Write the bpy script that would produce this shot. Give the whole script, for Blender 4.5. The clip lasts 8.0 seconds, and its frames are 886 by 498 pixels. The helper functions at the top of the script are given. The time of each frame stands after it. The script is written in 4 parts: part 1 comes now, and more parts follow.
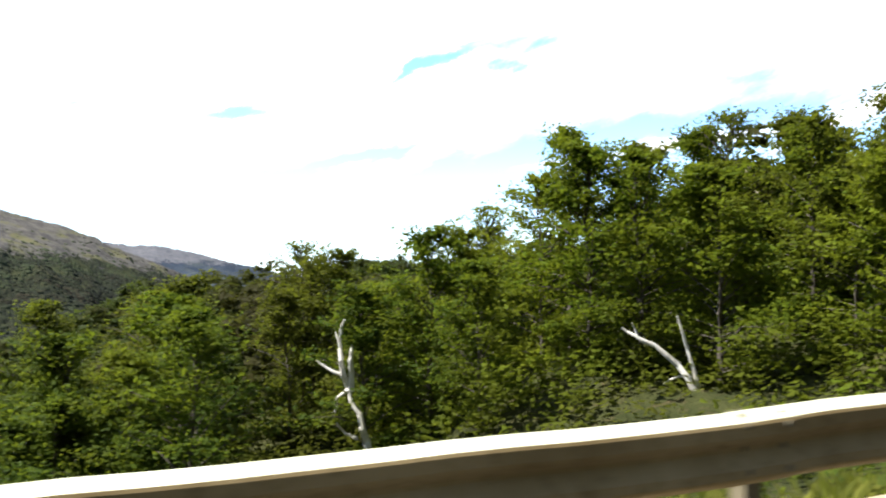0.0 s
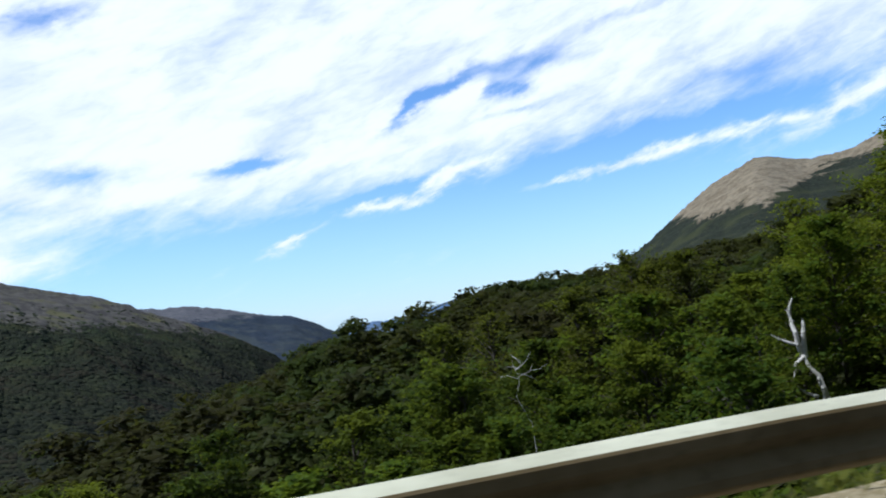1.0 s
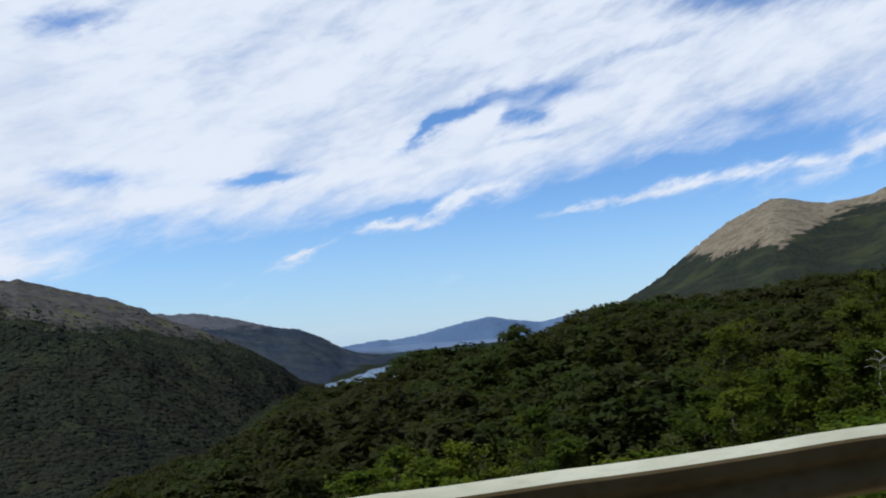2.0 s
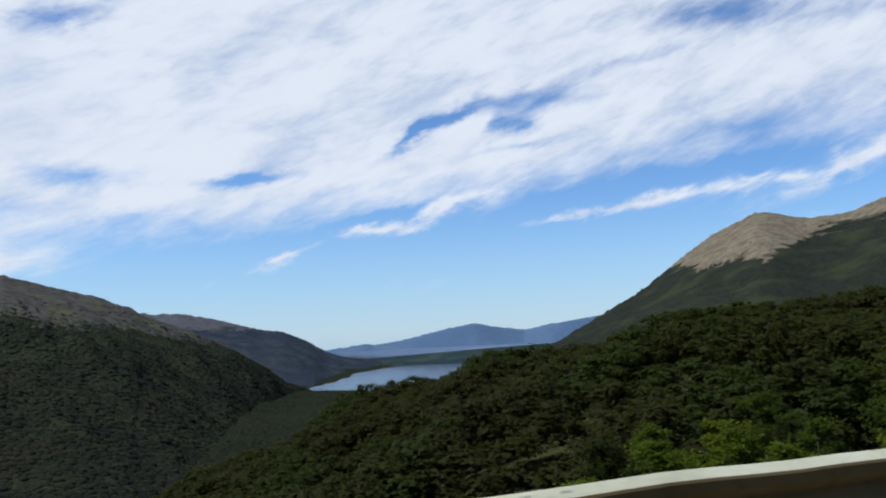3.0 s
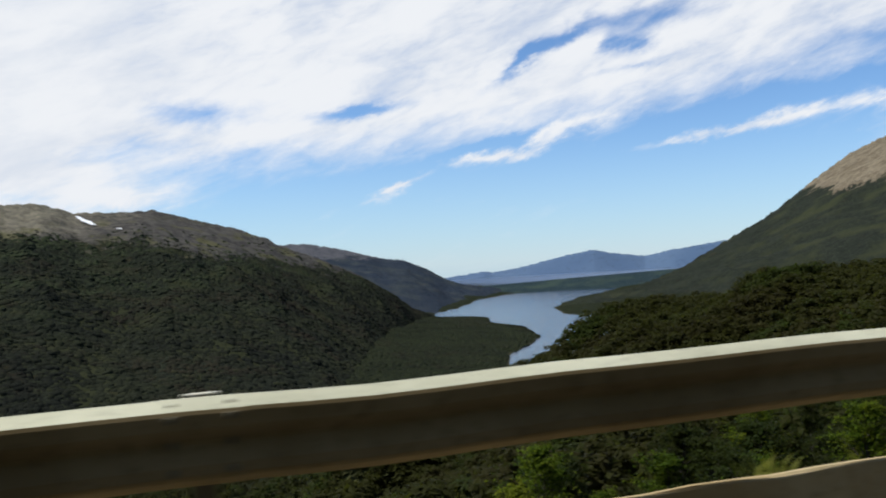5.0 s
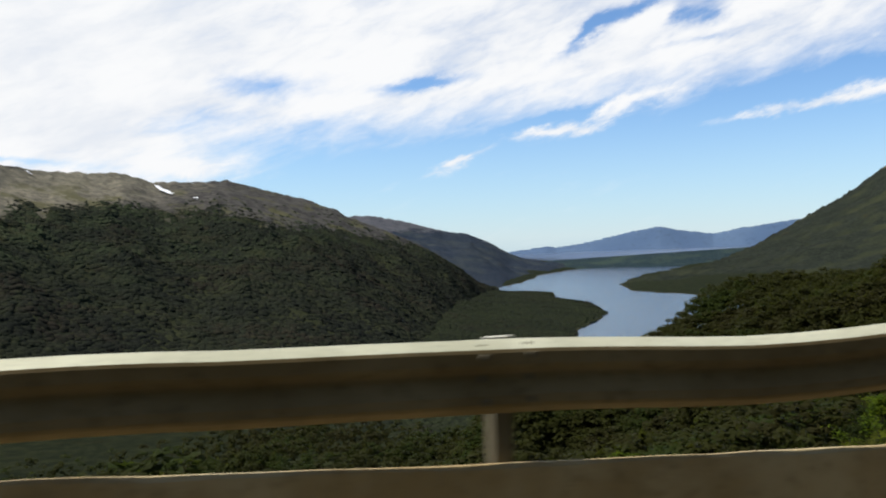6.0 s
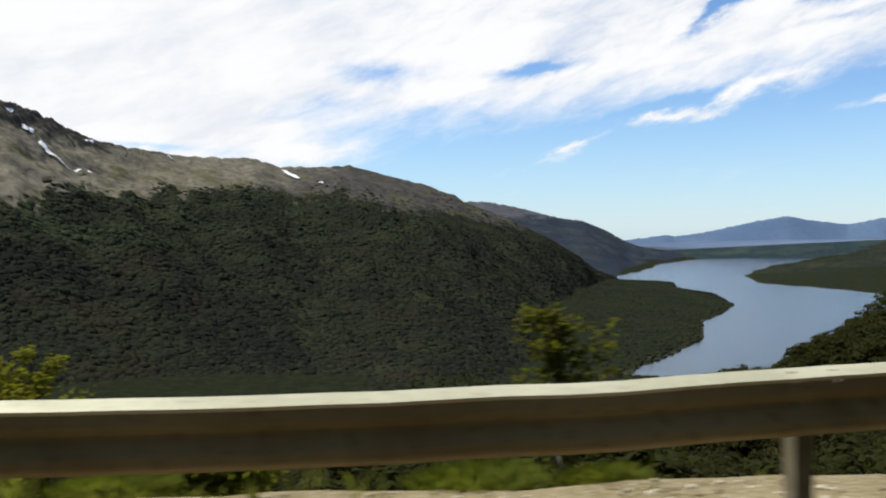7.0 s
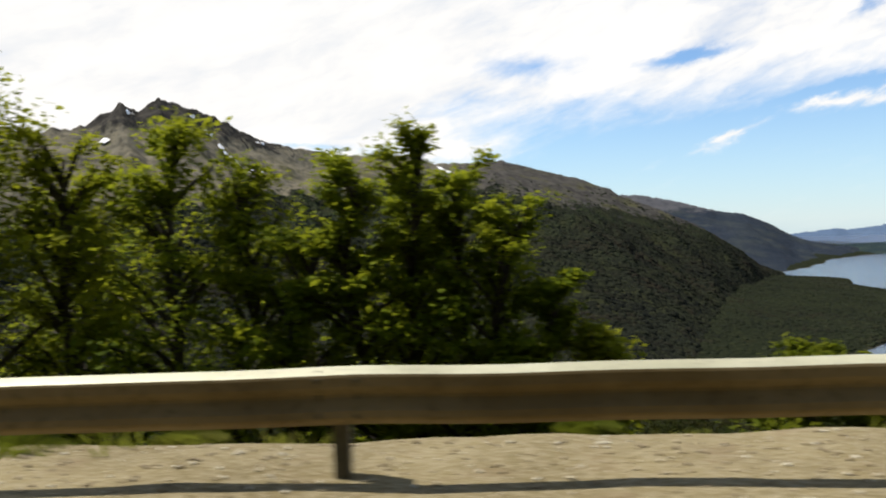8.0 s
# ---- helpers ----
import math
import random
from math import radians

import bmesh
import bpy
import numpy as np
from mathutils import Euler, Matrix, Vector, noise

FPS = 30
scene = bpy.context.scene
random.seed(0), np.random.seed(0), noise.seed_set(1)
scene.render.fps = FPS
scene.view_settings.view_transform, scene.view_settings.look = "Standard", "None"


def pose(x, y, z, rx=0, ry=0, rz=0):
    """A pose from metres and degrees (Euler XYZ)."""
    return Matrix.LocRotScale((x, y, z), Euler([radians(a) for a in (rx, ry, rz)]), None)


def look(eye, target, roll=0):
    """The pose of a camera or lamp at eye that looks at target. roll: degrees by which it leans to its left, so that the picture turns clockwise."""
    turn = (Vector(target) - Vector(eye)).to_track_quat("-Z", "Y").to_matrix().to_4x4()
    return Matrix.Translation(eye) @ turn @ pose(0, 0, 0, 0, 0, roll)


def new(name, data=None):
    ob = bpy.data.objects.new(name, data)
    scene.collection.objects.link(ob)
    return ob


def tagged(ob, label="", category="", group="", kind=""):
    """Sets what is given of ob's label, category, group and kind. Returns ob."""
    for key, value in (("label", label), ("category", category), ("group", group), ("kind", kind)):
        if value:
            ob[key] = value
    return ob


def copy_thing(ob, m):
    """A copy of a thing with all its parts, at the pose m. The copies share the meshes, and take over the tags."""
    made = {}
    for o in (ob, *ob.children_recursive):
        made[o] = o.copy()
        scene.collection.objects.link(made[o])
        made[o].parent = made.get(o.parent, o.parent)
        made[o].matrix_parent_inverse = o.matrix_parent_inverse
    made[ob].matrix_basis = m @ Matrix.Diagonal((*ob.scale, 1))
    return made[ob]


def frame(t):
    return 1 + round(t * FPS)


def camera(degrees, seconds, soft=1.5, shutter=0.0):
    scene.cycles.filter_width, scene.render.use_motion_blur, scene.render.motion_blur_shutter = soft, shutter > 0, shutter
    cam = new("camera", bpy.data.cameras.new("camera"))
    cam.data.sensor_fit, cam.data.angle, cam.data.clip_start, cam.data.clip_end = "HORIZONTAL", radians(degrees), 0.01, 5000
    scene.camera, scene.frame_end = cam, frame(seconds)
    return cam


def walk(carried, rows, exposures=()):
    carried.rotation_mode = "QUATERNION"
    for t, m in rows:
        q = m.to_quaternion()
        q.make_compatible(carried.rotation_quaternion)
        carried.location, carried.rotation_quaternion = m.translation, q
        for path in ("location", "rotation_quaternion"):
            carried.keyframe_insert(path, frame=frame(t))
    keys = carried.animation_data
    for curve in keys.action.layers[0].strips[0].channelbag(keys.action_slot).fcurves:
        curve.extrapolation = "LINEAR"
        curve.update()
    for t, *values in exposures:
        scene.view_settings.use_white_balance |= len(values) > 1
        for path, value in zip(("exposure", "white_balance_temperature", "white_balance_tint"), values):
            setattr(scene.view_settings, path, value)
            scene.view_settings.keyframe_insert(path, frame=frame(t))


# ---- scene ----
LENS, SECONDS, SPEED, EYE = 58.5, 8.0, 16.3, 1.40
RADIUS = 569.5                                  # the road bends gently, away from the valley
PHI0, PHI4 = radians(0.088), radians(6.648)
CENTRE = Vector((RADIUS * math.sin(PHI4), -RADIUS * math.cos(PHI4)))


def road_point(s, lateral, z=0.0):
    """A point s metres along the drive, lateral metres towards the valley from the camera's line."""
    phi = PHI0 + s / RADIUS
    return Vector((CENTRE.x - math.sin(phi) * (RADIUS + lateral), CENTRE.y + math.cos(phi) * (RADIUS + lateral), z))


def road_place(x, y):
    """The (s, lateral) of a point in plan."""
    dx, dy = x - CENTRE.x, y - CENTRE.y
    return (math.atan2(-dx, dy) - PHI0) * RADIUS, math.hypot(dx, dy) - RADIUS


def road_frame(s, lateral, z=0.0):
    """A pose on the road's line: x back along the road, y towards the valley."""
    return Matrix.Translation(road_point(s, lateral, z)) @ Matrix.Rotation(PHI0 + s / RADIUS, 4, "Z")


# ---- camera: seconds, yaw, pitch, roll ----
TURNS = [
    (0.0, -17.57, 1.66, -0.57), (0.2, -16.95, 1.23, -2.21), (0.4, -17.59, 1.30, -1.18), (0.5, -17.57, 1.44, -1.51),
    (0.6, -13.89, 2.78, -6.05), (0.8, -15.34, 3.61, -4.46), (1.0, -16.26, 3.85, -7.27), (1.2, -16.19, 5.26, -3.22),
    (1.4, -17.51, 5.35, -4.12), (1.5, -16.17, 4.83, -4.45), (1.6, -15.53, 5.13, -4.02), (3.0, -16.95, 5.90, -2.63),
    (3.2, -16.61, 5.09, -1.94), (3.5, -15.41, 3.78, -2.03), (4.0, -15.06, 4.22, -2.98), (4.2, -14.22, 4.19, -3.27),
    (4.5, -9.58, 3.93, -7.73), (4.7, -10.45, 1.82, -3.93), (5.8, -4.85, 0.16, -4.15), (6.0, -4.17, -0.60, -2.08),
    (6.2, -2.51, -0.19, -1.50), (6.5, -0.41, 0.37, -1.99), (6.8, 2.74, -0.38, -2.39), (7.0, 3.88, -1.38, -1.18),
    (7.2, 5.93, -1.08, -1.25), (7.5, 8.27, -1.18, -1.13), (7.6, 10.20, -0.91, -0.92), (7.7, 11.81, -1.77, -0.44),
    (7.8, 13.25, -1.68, -0.79), (7.9, 14.01, -2.05, -1.61), (8.0, 14.47, -1.48, -1.59),
]
cam = camera(LENS, SECONDS, soft=2.0, shutter=0.1)
walk(cam, [(t, Matrix.Translation(road_point(SPEED * t, 0, EYE)) @ pose(0, 0, 0, 90 + p, 0, y) @ pose(0, 0, 0, 0, 0, r))
           for t, y, p, r in TURNS],
     [(0.0, 1.56, 6450, 10), (0.25, 1.12, 6400, 10), (0.5, 0.72, 6300, 10), (0.8, 0.36, 5700, 10), (1.2, 0.06, 5500, 10), (1.6, -0.12, 5600, 10), (3.0, -0.20, 5700, 10),
      (3.6, -0.22, 5750, 10), (4.5, -0.15, 6000, 10), (6.0, 0.06, 6350, 10), (7.0, 0.10, 6400, 10), (8.0, 0.18, 6700, 10)])

# ---- sky and sun ----
SUN_AZ, SUN_EL = radians(-84), radians(58)       # azimuth clockwise from +y


def node_kit(tree):
    def add(kind, **inputs):
        n = tree.nodes.new(kind)
        for key, value in inputs.items():
            socket = n.inputs[int(key[1:])] if key[0] == "i" and key[1:].isdigit() else n.inputs[key]
            if isinstance(value, bpy.types.NodeSocket):
                tree.links.new(value, socket)
            else:
                socket.default_value = value
        return n

    def calc(op, a, b=0.0, c=0.0, clamp=False):
        n = add("ShaderNodeMath", i0=a, i1=b, i2=c)
        n.operation, n.use_clamp = op, clamp
        return n.outputs[0]

    def mix(fac, a, b, blend="MIX"):
        n = tree.nodes.new("ShaderNodeMix")
        n.data_type, n.blend_type = "RGBA", blend
        for socket, value in ((n.inputs[0], fac), (n.inputs[6], a), (n.inputs[7], b)):
            if isinstance(value, bpy.types.NodeSocket):
                tree.links.new(value, socket)
            else:
                socket.default_value = value if isinstance(value, (int, float)) else (*value, 1)[:4]
        return n.outputs[2]

    def ramp(fac, lo, hi, a=0.0, b=1.0, smooth=True):
        n = add("ShaderNodeMapRange", i0=fac, i1=lo, i2=hi, i3=a, i4=b)
        n.interpolation_type = "SMOOTHSTEP" if smooth else "LINEAR"
        return n.outputs[0]

    def noise_at(vector, scale, detail=4.0, rough=0.55, warp=0.0):
        n = add("ShaderNodeTexNoise", Vector=vector, Scale=scale, Detail=detail, Roughness=rough, Distortion=warp)
        return n.outputs["Fac"]
    return add, calc, mix, ramp, noise_at


def build_sky():
    world = bpy.data.worlds.new("sky")
    scene.world = world
    world.use_nodes = True
    tree = world.node_tree
    tree.nodes.clear()
    add, calc, mix, ramp, noise_at = node_kit(tree)
    sky = tree.nodes.new("ShaderNodeTexSky")
    sky.sky_type, sky.sun_disc = "NISHITA", False
    sky.sun_elevation, sky.sun_rotation = SUN_EL, SUN_AZ
    sky.altitude, sky.air_density, sky.dust_density, sky.ozone_density = 400, 1.0, 0.0, 2.5
    axes = add("ShaderNodeSeparateXYZ", Vector=tree.nodes.new("ShaderNodeTexCoord").outputs["Generated"]).outputs
    deg = 180 / math.pi
    az = calc("MULTIPLY", calc("ARCTAN2", axes[0], axes[1]), deg)
    el = calc("MULTIPLY", calc("ARCSINE", axes[2]), deg)
    # streaks of high cloud run along az and rise to the right; slant is measured across them
    slant = calc("MULTIPLY_ADD", az, -0.27, el)

    def field(fx, fy, seed, scale, detail, rough, warp=0.0):
        at = add("ShaderNodeCombineXYZ", X=calc("MULTIPLY", az, fx), Y=calc("MULTIPLY", slant, fy), Z=seed).outputs[0]
        return noise_at(at, scale, detail, rough, warp)

    big = field(0.075, 0.175, 3.7, 1.6, 5, 0.55, 0.3)
    small = field(0.20, 0.60, 8.1, 1.8, 6, 0.60, 0.5)
    hair = field(0.34, 1.0, 5.3, 1.6, 6, 0.60, 0.6)
    az_w = calc("MULTIPLY_ADD", calc("SUBTRACT", field(0.16, 0.30, 1.3, 1.9, 5, 0.6), 0.5), 5.0, az)
    el_w = calc("MULTIPLY_ADD", calc("SUBTRACT", field(0.16, 0.30, 6.9, 1.9, 6, 0.62), 0.5), 1.8, el)
    edge = calc("ADD", ramp(az, -16, -4, 4.6, 7.0, False), calc("ADD", ramp(az, -4, 16, 0.0, 2.2, False), ramp(az, 16, 46, 0.0, 2.7, False)))
    cover = calc("MINIMUM", calc("MULTIPLY_ADD", calc("SUBTRACT", el_w, edge), 0.34, 0.22), 1.12)
    cover = calc("MAXIMUM", cover, -0.34)
    # azimuth, elevation, half length, half width, slope, strength
    wisps = ((5.9, 5.75, 2.0, 0.50, 0.36, 1.4), (11.8, 7.35, 3.2, 0.42, 0.12, 1.3), (17.4, 8.75, 3.4, 0.50, 0.31, 1.35), (26.6, 7.7, 3.0, 0.34, 0.10, 1.3),
             (32.0, 8.5, 3.4, 0.48, 0.16, 1.35), (38.0, 8.95, 4.4, 0.40, 0.03, 1.1), (45.0, 9.7, 4.5, 0.85, 0.42, 1.2), (19.8, 14.4, 1.3, 0.40, 0.25, 0.5), (-12.5, 5.6, 3.0, 0.8, 0.0, 0.7))
    gaps = ((14.8, 13.9, 1.9, 0.55, 0.62, -1.15), (18.0, 15.3, 2.4, 0.62, 0.38, -1.3), (23.4, 16.1, 4.2, 0.80, 0.02, -1.1), (22.3, 14.6, 1.7, 0.70, 0.0, -1.4),
            (23.2, 13.0, 2.6, 0.30, 0.16, -0.6), (31.0, 18.1, 4.0, 0.55, 0.15, -0.6), (38.0, 20.4, 4.6, 1.3, -0.10, -1.1), (47.0, 19.0, 3.2, 0.9, 0.0, -0.7))
    low_gaps = ((2.9, 11.25, 3.2, 0.46, 0.145, -1.35), (-8.0, 11.25, 3.8, 0.85, 0.0, -1.0), (-12.6, 8.6, 4.0, 0.9, 0.05, -0.75), (-9.1, 21.2, 2.7, 1.0, 0.2, -1.1),
                (13.0, 8.5, 4.6, 0.46, 0.2, -0.75), (34.0, 10.2, 7.5, 0.7, 0.09, -0.6), (-4.5, 8.4, 3.6, 0.6, 0.1, -0.5), (-24.5, 6.1, 4.5, 0.28, -0.05, -0.7), (-9.0, 7.0, 6.0, 1.1, 0.05, -0.4), (38.0, 13.2, 8.0, 1.2, 0.05, -0.5))
    torn = ramp(small, 0.36, 0.66, 0.72, 1.15)
    for bp, bq, rp, rq, rise, amount in wisps + gaps + low_gaps:
        a = calc("DIVIDE", calc("SUBTRACT", az_w, bp), rp)
        b = calc("DIVIDE", calc("SUBTRACT", el_w, calc("MULTIPLY_ADD", calc("SUBTRACT", az_w, bp), rise, bq)), rq)
        d = calc("ADD", calc("MULTIPLY", a, a), calc("MULTIPLY", b, b))
        cover = calc("ADD", cover, calc("MULTIPLY", calc("EXPONENT", calc("MULTIPLY", d, -1.0)), calc("MULTIPLY", torn, amount) if amount > 0 else amount))
    grain = calc("ADD", calc("MULTIPLY", calc("SUBTRACT", big, 0.5), 1.3), calc("ADD", calc("MULTIPLY", calc("SUBTRACT", small, 0.5), 1.0), calc("MULTIPLY", calc("SUBTRACT", hair, 0.5), 0.42)))
    cover = calc("ADD", cover, ramp(az, -4, -20, 0.0, 0.35))
    # unseen, the bank is thinned overhead and to the south to dim the fill
    cover = calc("SUBTRACT", cover, ramp(el, 25, 38, 0.0, 1.9))
    cover = calc("SUBTRACT", cover, ramp(calc("ABSOLUTE", az), 75, 115, 0.0, 1.7))
    mask = ramp(calc("ADD", cover, grain), -0.28, 1.25)
    shade = ramp(calc("ADD", big, calc("MULTIPLY", small, 0.3)), 0.42, 0.78, 0.0, 1.0)
    white = mix(shade, (0.83, 0.86, 0.905), (1.0, 0.995, 0.985))
    # the overhead sky, out of view, is warmed to make the fill neutral
    blue = add("ShaderNodeBackground", Color=mix(ramp(el, -2, 11, 0.60, 0.0), mix(1.0, sky.outputs[0], mix(ramp(el, 24, 46), (0.86, 1.03, 1.20), (1.35, 1.0, 0.74)), "MULTIPLY"), (4.2, 5.6, 7.0)), Strength=0.115)
    cloud = add("ShaderNodeBackground", Color=white, Strength=0.93)
    both = add("ShaderNodeMixShader", i0=mask, i1=blue.outputs[0], i2=cloud.outputs[0])
    tree.links.new(both.outputs[0], add("ShaderNodeOutputWorld").inputs["Surface"])


build_sky()
sun = new("sun", bpy.data.lights.new("sun", "SUN"))
sun.data.energy, sun.data.angle, sun.data.color = 4.8, radians(0.53), (1.0, 0.95, 0.87)
way = Vector((math.sin(SUN_AZ) * math.cos(SUN_EL), math.cos(SUN_AZ) * math.cos(SUN_EL), math.sin(SUN_EL)))
sun.matrix_world = look(way * 300, (0, 0, 0))

# ---- materials ----
def material(name):
    m = bpy.data.materials.new(name)
    m.use_nodes = True
    tree = m.node_tree
    tree.nodes.clear()
    kit = node_kit(tree)
    out = kit[0]("ShaderNodeOutputMaterial")
    where = tree.nodes.new("ShaderNodeTexCoord").outputs["Object"]

    def finish(colour, rough=0.8, metal=0.0, height=None, relief=0.1, depth=0.05, coat=None):
        n = kit[0]("ShaderNodeBsdfPrincipled", Roughness=rough, Metallic=metal)
        if isinstance(colour, bpy.types.NodeSocket):
            tree.links.new(colour, n.inputs["Base Color"])
        else:
            n.inputs["Base Color"].default_value = (*colour, 1)
        if height is not None:
            bump = kit[0]("ShaderNodeBump", Strength=relief, Distance=depth, Height=height)
            tree.links.new(bump.outputs[0], n.inputs["Normal"])
        n.inputs["Specular IOR Level"].default_value = 0.3
        tree.links.new(n.outputs[0], out.inputs["Surface"])
        return n
    return m, tree, kit, out, where, finish


def forest_slope_material(name, rock_z, rock_soft, dark, light, rock_a, rock_b, scale=1.0, lean=0.0, shaded_flank=None, line=False):
    """Closed forest seen from far, giving way to bare rock and scree above rock_z, or above the treeline of the mesh."""
    m, tree, (add, calc, mix, ramp, noise_at), out, where, finish = material(name)
    crown = noise_at(where, 0.11 * scale, 3, 0.6)
    stand = noise_at(where, 0.012 * scale, 5, 0.6)
    tops = noise_at(where, 0.33 * scale, 3, 0.65)
    green = mix(ramp(crown, 0.38, 0.64), dark, light)
    green = mix(ramp(tops, 0.54, 0.66, 0.0, 0.8), green, tuple(v * 0.45 for v in dark))
    green = mix(ramp(tops, 0.46, 0.34, 0.0, 0.6), green, tuple(v * 1.9 for v in light))
    green = mix(ramp(stand, 0.46, 0.66), green, (light[0] * 1.45, light[1] * 1.38, light[2] * 1.05))
    autumn = ramp(noise_at(where, 0.045 * scale, 2, 0.5), 0.64, 0.74, 0.0, 0.35)
    green = mix(autumn, green, (0.032, 0.023, 0.011))
    axes = add("ShaderNodeSeparateXYZ", Vector=where).outputs
    streak = add("ShaderNodeMapping", Vector=where, Scale=(1.0, 1.0, 0.22)).outputs[0]
    edge = noise_at(streak, 0.022 * scale, 7, 0.72, 0.6)
    gully = noise_at(streak, 0.035 * scale, 6, 0.65, 0.6)
    z = calc("MULTIPLY_ADD", axes[0], lean, axes[2])
    rocky = ramp(calc("ADD", z, calc("MULTIPLY", calc("SUBTRACT", edge, 0.5), rock_soft * 4.0)), rock_z - rock_soft * 0.12, rock_z + rock_soft * 0.12)
    if line:
        above = add("ShaderNodeAttribute")
        above.attribute_name = "above_trees"
        ragged = calc("ADD", calc("MULTIPLY", calc("SUBTRACT", edge, 0.5), 0.30), calc("MULTIPLY", calc("SUBTRACT", noise_at(where, 0.05, 4, 0.6), 0.5), 0.08))
        rocky = ramp(calc("ADD", above.outputs["Fac"], ragged), -0.012, 0.030)
    stone = mix(ramp(gully, 0.38, 0.64), rock_a, rock_b)
    stone = mix(ramp(noise_at(where, 0.10 * scale, 5, 0.6), 0.42, 0.66, 0.0, 0.55), stone, (rock_b[0] * 1.25, rock_b[1] * 1.22, rock_b[2] * 1.15))
    scrub = calc("MULTIPLY", ramp(noise_at(where, 0.06 * scale, 4, 0.7), 0.6, 0.66), 0.4)
    stone = mix(scrub, stone, (0.06, 0.06, 0.035))
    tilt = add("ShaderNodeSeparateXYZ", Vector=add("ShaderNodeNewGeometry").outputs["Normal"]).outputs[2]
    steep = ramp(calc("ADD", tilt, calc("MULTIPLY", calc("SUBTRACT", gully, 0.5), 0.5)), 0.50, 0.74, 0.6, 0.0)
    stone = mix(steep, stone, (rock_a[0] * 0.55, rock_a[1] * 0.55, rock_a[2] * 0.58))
    if shaded_flank:
        # right flank turns from the sun: its shade is put into the stone colour
        dark_top = ramp(calc("MULTIPLY_ADD", calc("SUBTRACT", edge, 0.5), 500.0, axes[0]), shaded_flank[0], shaded_flank[1])
        stone = mix(calc("MULTIPLY", dark_top, 0.85), stone, mix(ramp(gully, 0.4, 0.62), (0.034, 0.033, 0.034), (0.060, 0.057, 0.055)))
        turf = calc("MULTIPLY", ramp(noise_at(where, 0.013, 5, 0.6), 0.50, 0.62, 0.0, 0.75), ramp(axes[2], 170, 110))
        stone = mix(turf, stone, (0.085, 0.082, 0.036))
        cliff = calc("MULTIPLY", ramp(calc("MULTIPLY_ADD", calc("SUBTRACT", gully, 0.5), 120.0, axes[2]), 172, 186), ramp(axes[0], -690, -770))
        stone = mix(calc("MULTIPLY", cliff, 0.9), stone, mix(ramp(noise_at(streak, 0.12, 4, 0.7), 0.4, 0.65), (0.022, 0.021, 0.021), (0.062, 0.057, 0.050)))
    colour = mix(rocky, green, stone)
    wooded = calc("MULTIPLY_ADD", rocky, -0.8, 1.0)
    finish(colour, 0.95, 0.0, calc("ADD", calc("MULTIPLY", calc("MULTIPLY_ADD", tops, 0.35, crown), wooded), calc("MULTIPLY", gully, 0.5)), 0.6, 5.0).inputs["Specular IOR Level"].default_value = 0.02
    return m


def leaf_material(name, a, b, c, stands=None, glow=0.5, lit=(0.20, 0.24, 0.015)):
    m, tree, (add, calc, mix, ramp, noise_at), out, where, finish = material(name)
    island = add("ShaderNodeNewGeometry").outputs["Random Per Island"]
    whole = add("ShaderNodeObjectInfo").outputs["Random"]
    colour = mix(ramp(island, 0.1, 0.9), a, b)
    colour = mix(calc("MULTIPLY", ramp(whole, 0.45, 1.0), 0.6), colour, c)
    colour = mix(ramp(noise_at(where, 0.55, 2), 0.45, 0.7, 0.0, 0.55), colour, c)
    if stands:                                   # whole groups of trees that differ in colour
        place = add("ShaderNodeNewGeometry").outputs["Position"]
        colour = mix(ramp(noise_at(place, 0.035, 4, 0.6), 0.46, 0.60, 0.0, 0.75), colour, stands[0])
        colour = mix(ramp(noise_at(place, 0.060, 3, 0.6), 0.50, 0.62, 0.0, 0.75), colour, stands[1])
    front = add("ShaderNodeBsdfPrincipled", Roughness=0.6)
    tree.links.new(colour, front.inputs["Base Color"])
    front.inputs["Specular IOR Level"].default_value = 0.05
    back = add("ShaderNodeBsdfTranslucent", Color=mix(glow, colour, lit))
    both = add("ShaderNodeMixShader", i0=0.48, i1=front.outputs[0], i2=back.outputs[0])
    tree.links.new(both.outputs[0], out.inputs["Surface"])
    return m


def mottled(name, a, b, scale, rough=0.85, metal=0.0, relief=0.3, depth=0.02, fine=8.0, gloss=0.3):
    m, tree, (add, calc, mix, ramp, noise_at), out, where, finish = material(name)
    big, small = noise_at(where, scale, 5, 0.6), noise_at(where, scale * fine, 4, 0.6)
    colour = mix(ramp(big, 0.32, 0.68), a, b)
    colour = mix(ramp(small, 0.5, 0.75, 0.0, 0.5), colour, tuple(v * 0.55 for v in a))
    finish(colour, rough, metal, calc("ADD", calc("MULTIPLY", big, 0.6), small), relief, depth).inputs["Specular IOR Level"].default_value = gloss
    return m


LEAF_NEAR = leaf_material("beech leaves", (0.034, 0.062, 0.005), (0.086, 0.130, 0.009), (0.140, 0.155, 0.011), ((0.055, 0.056, 0.010), (0.027, 0.054, 0.007)), 0.35)
LEAF_FOREST = leaf_material("forest leaves", (0.0125, 0.0205, 0.0050), (0.028, 0.0380, 0.0085), (0.042, 0.041, 0.010), ((0.0340, 0.0310, 0.0105), (0.032, 0.0500, 0.0095)), 0.10)
LEAF_YELLOW = leaf_material("sunlit shrub leaves", (0.075, 0.11, 0.008), (0.16, 0.185, 0.014), (0.24, 0.225, 0.016))
LEAF_YOUNG = leaf_material("young beech leaves", (0.088, 0.135, 0.008), (0.215, 0.27, 0.015), (0.34, 0.345, 0.020), None, 0.6, (0.39, 0.42, 0.028))
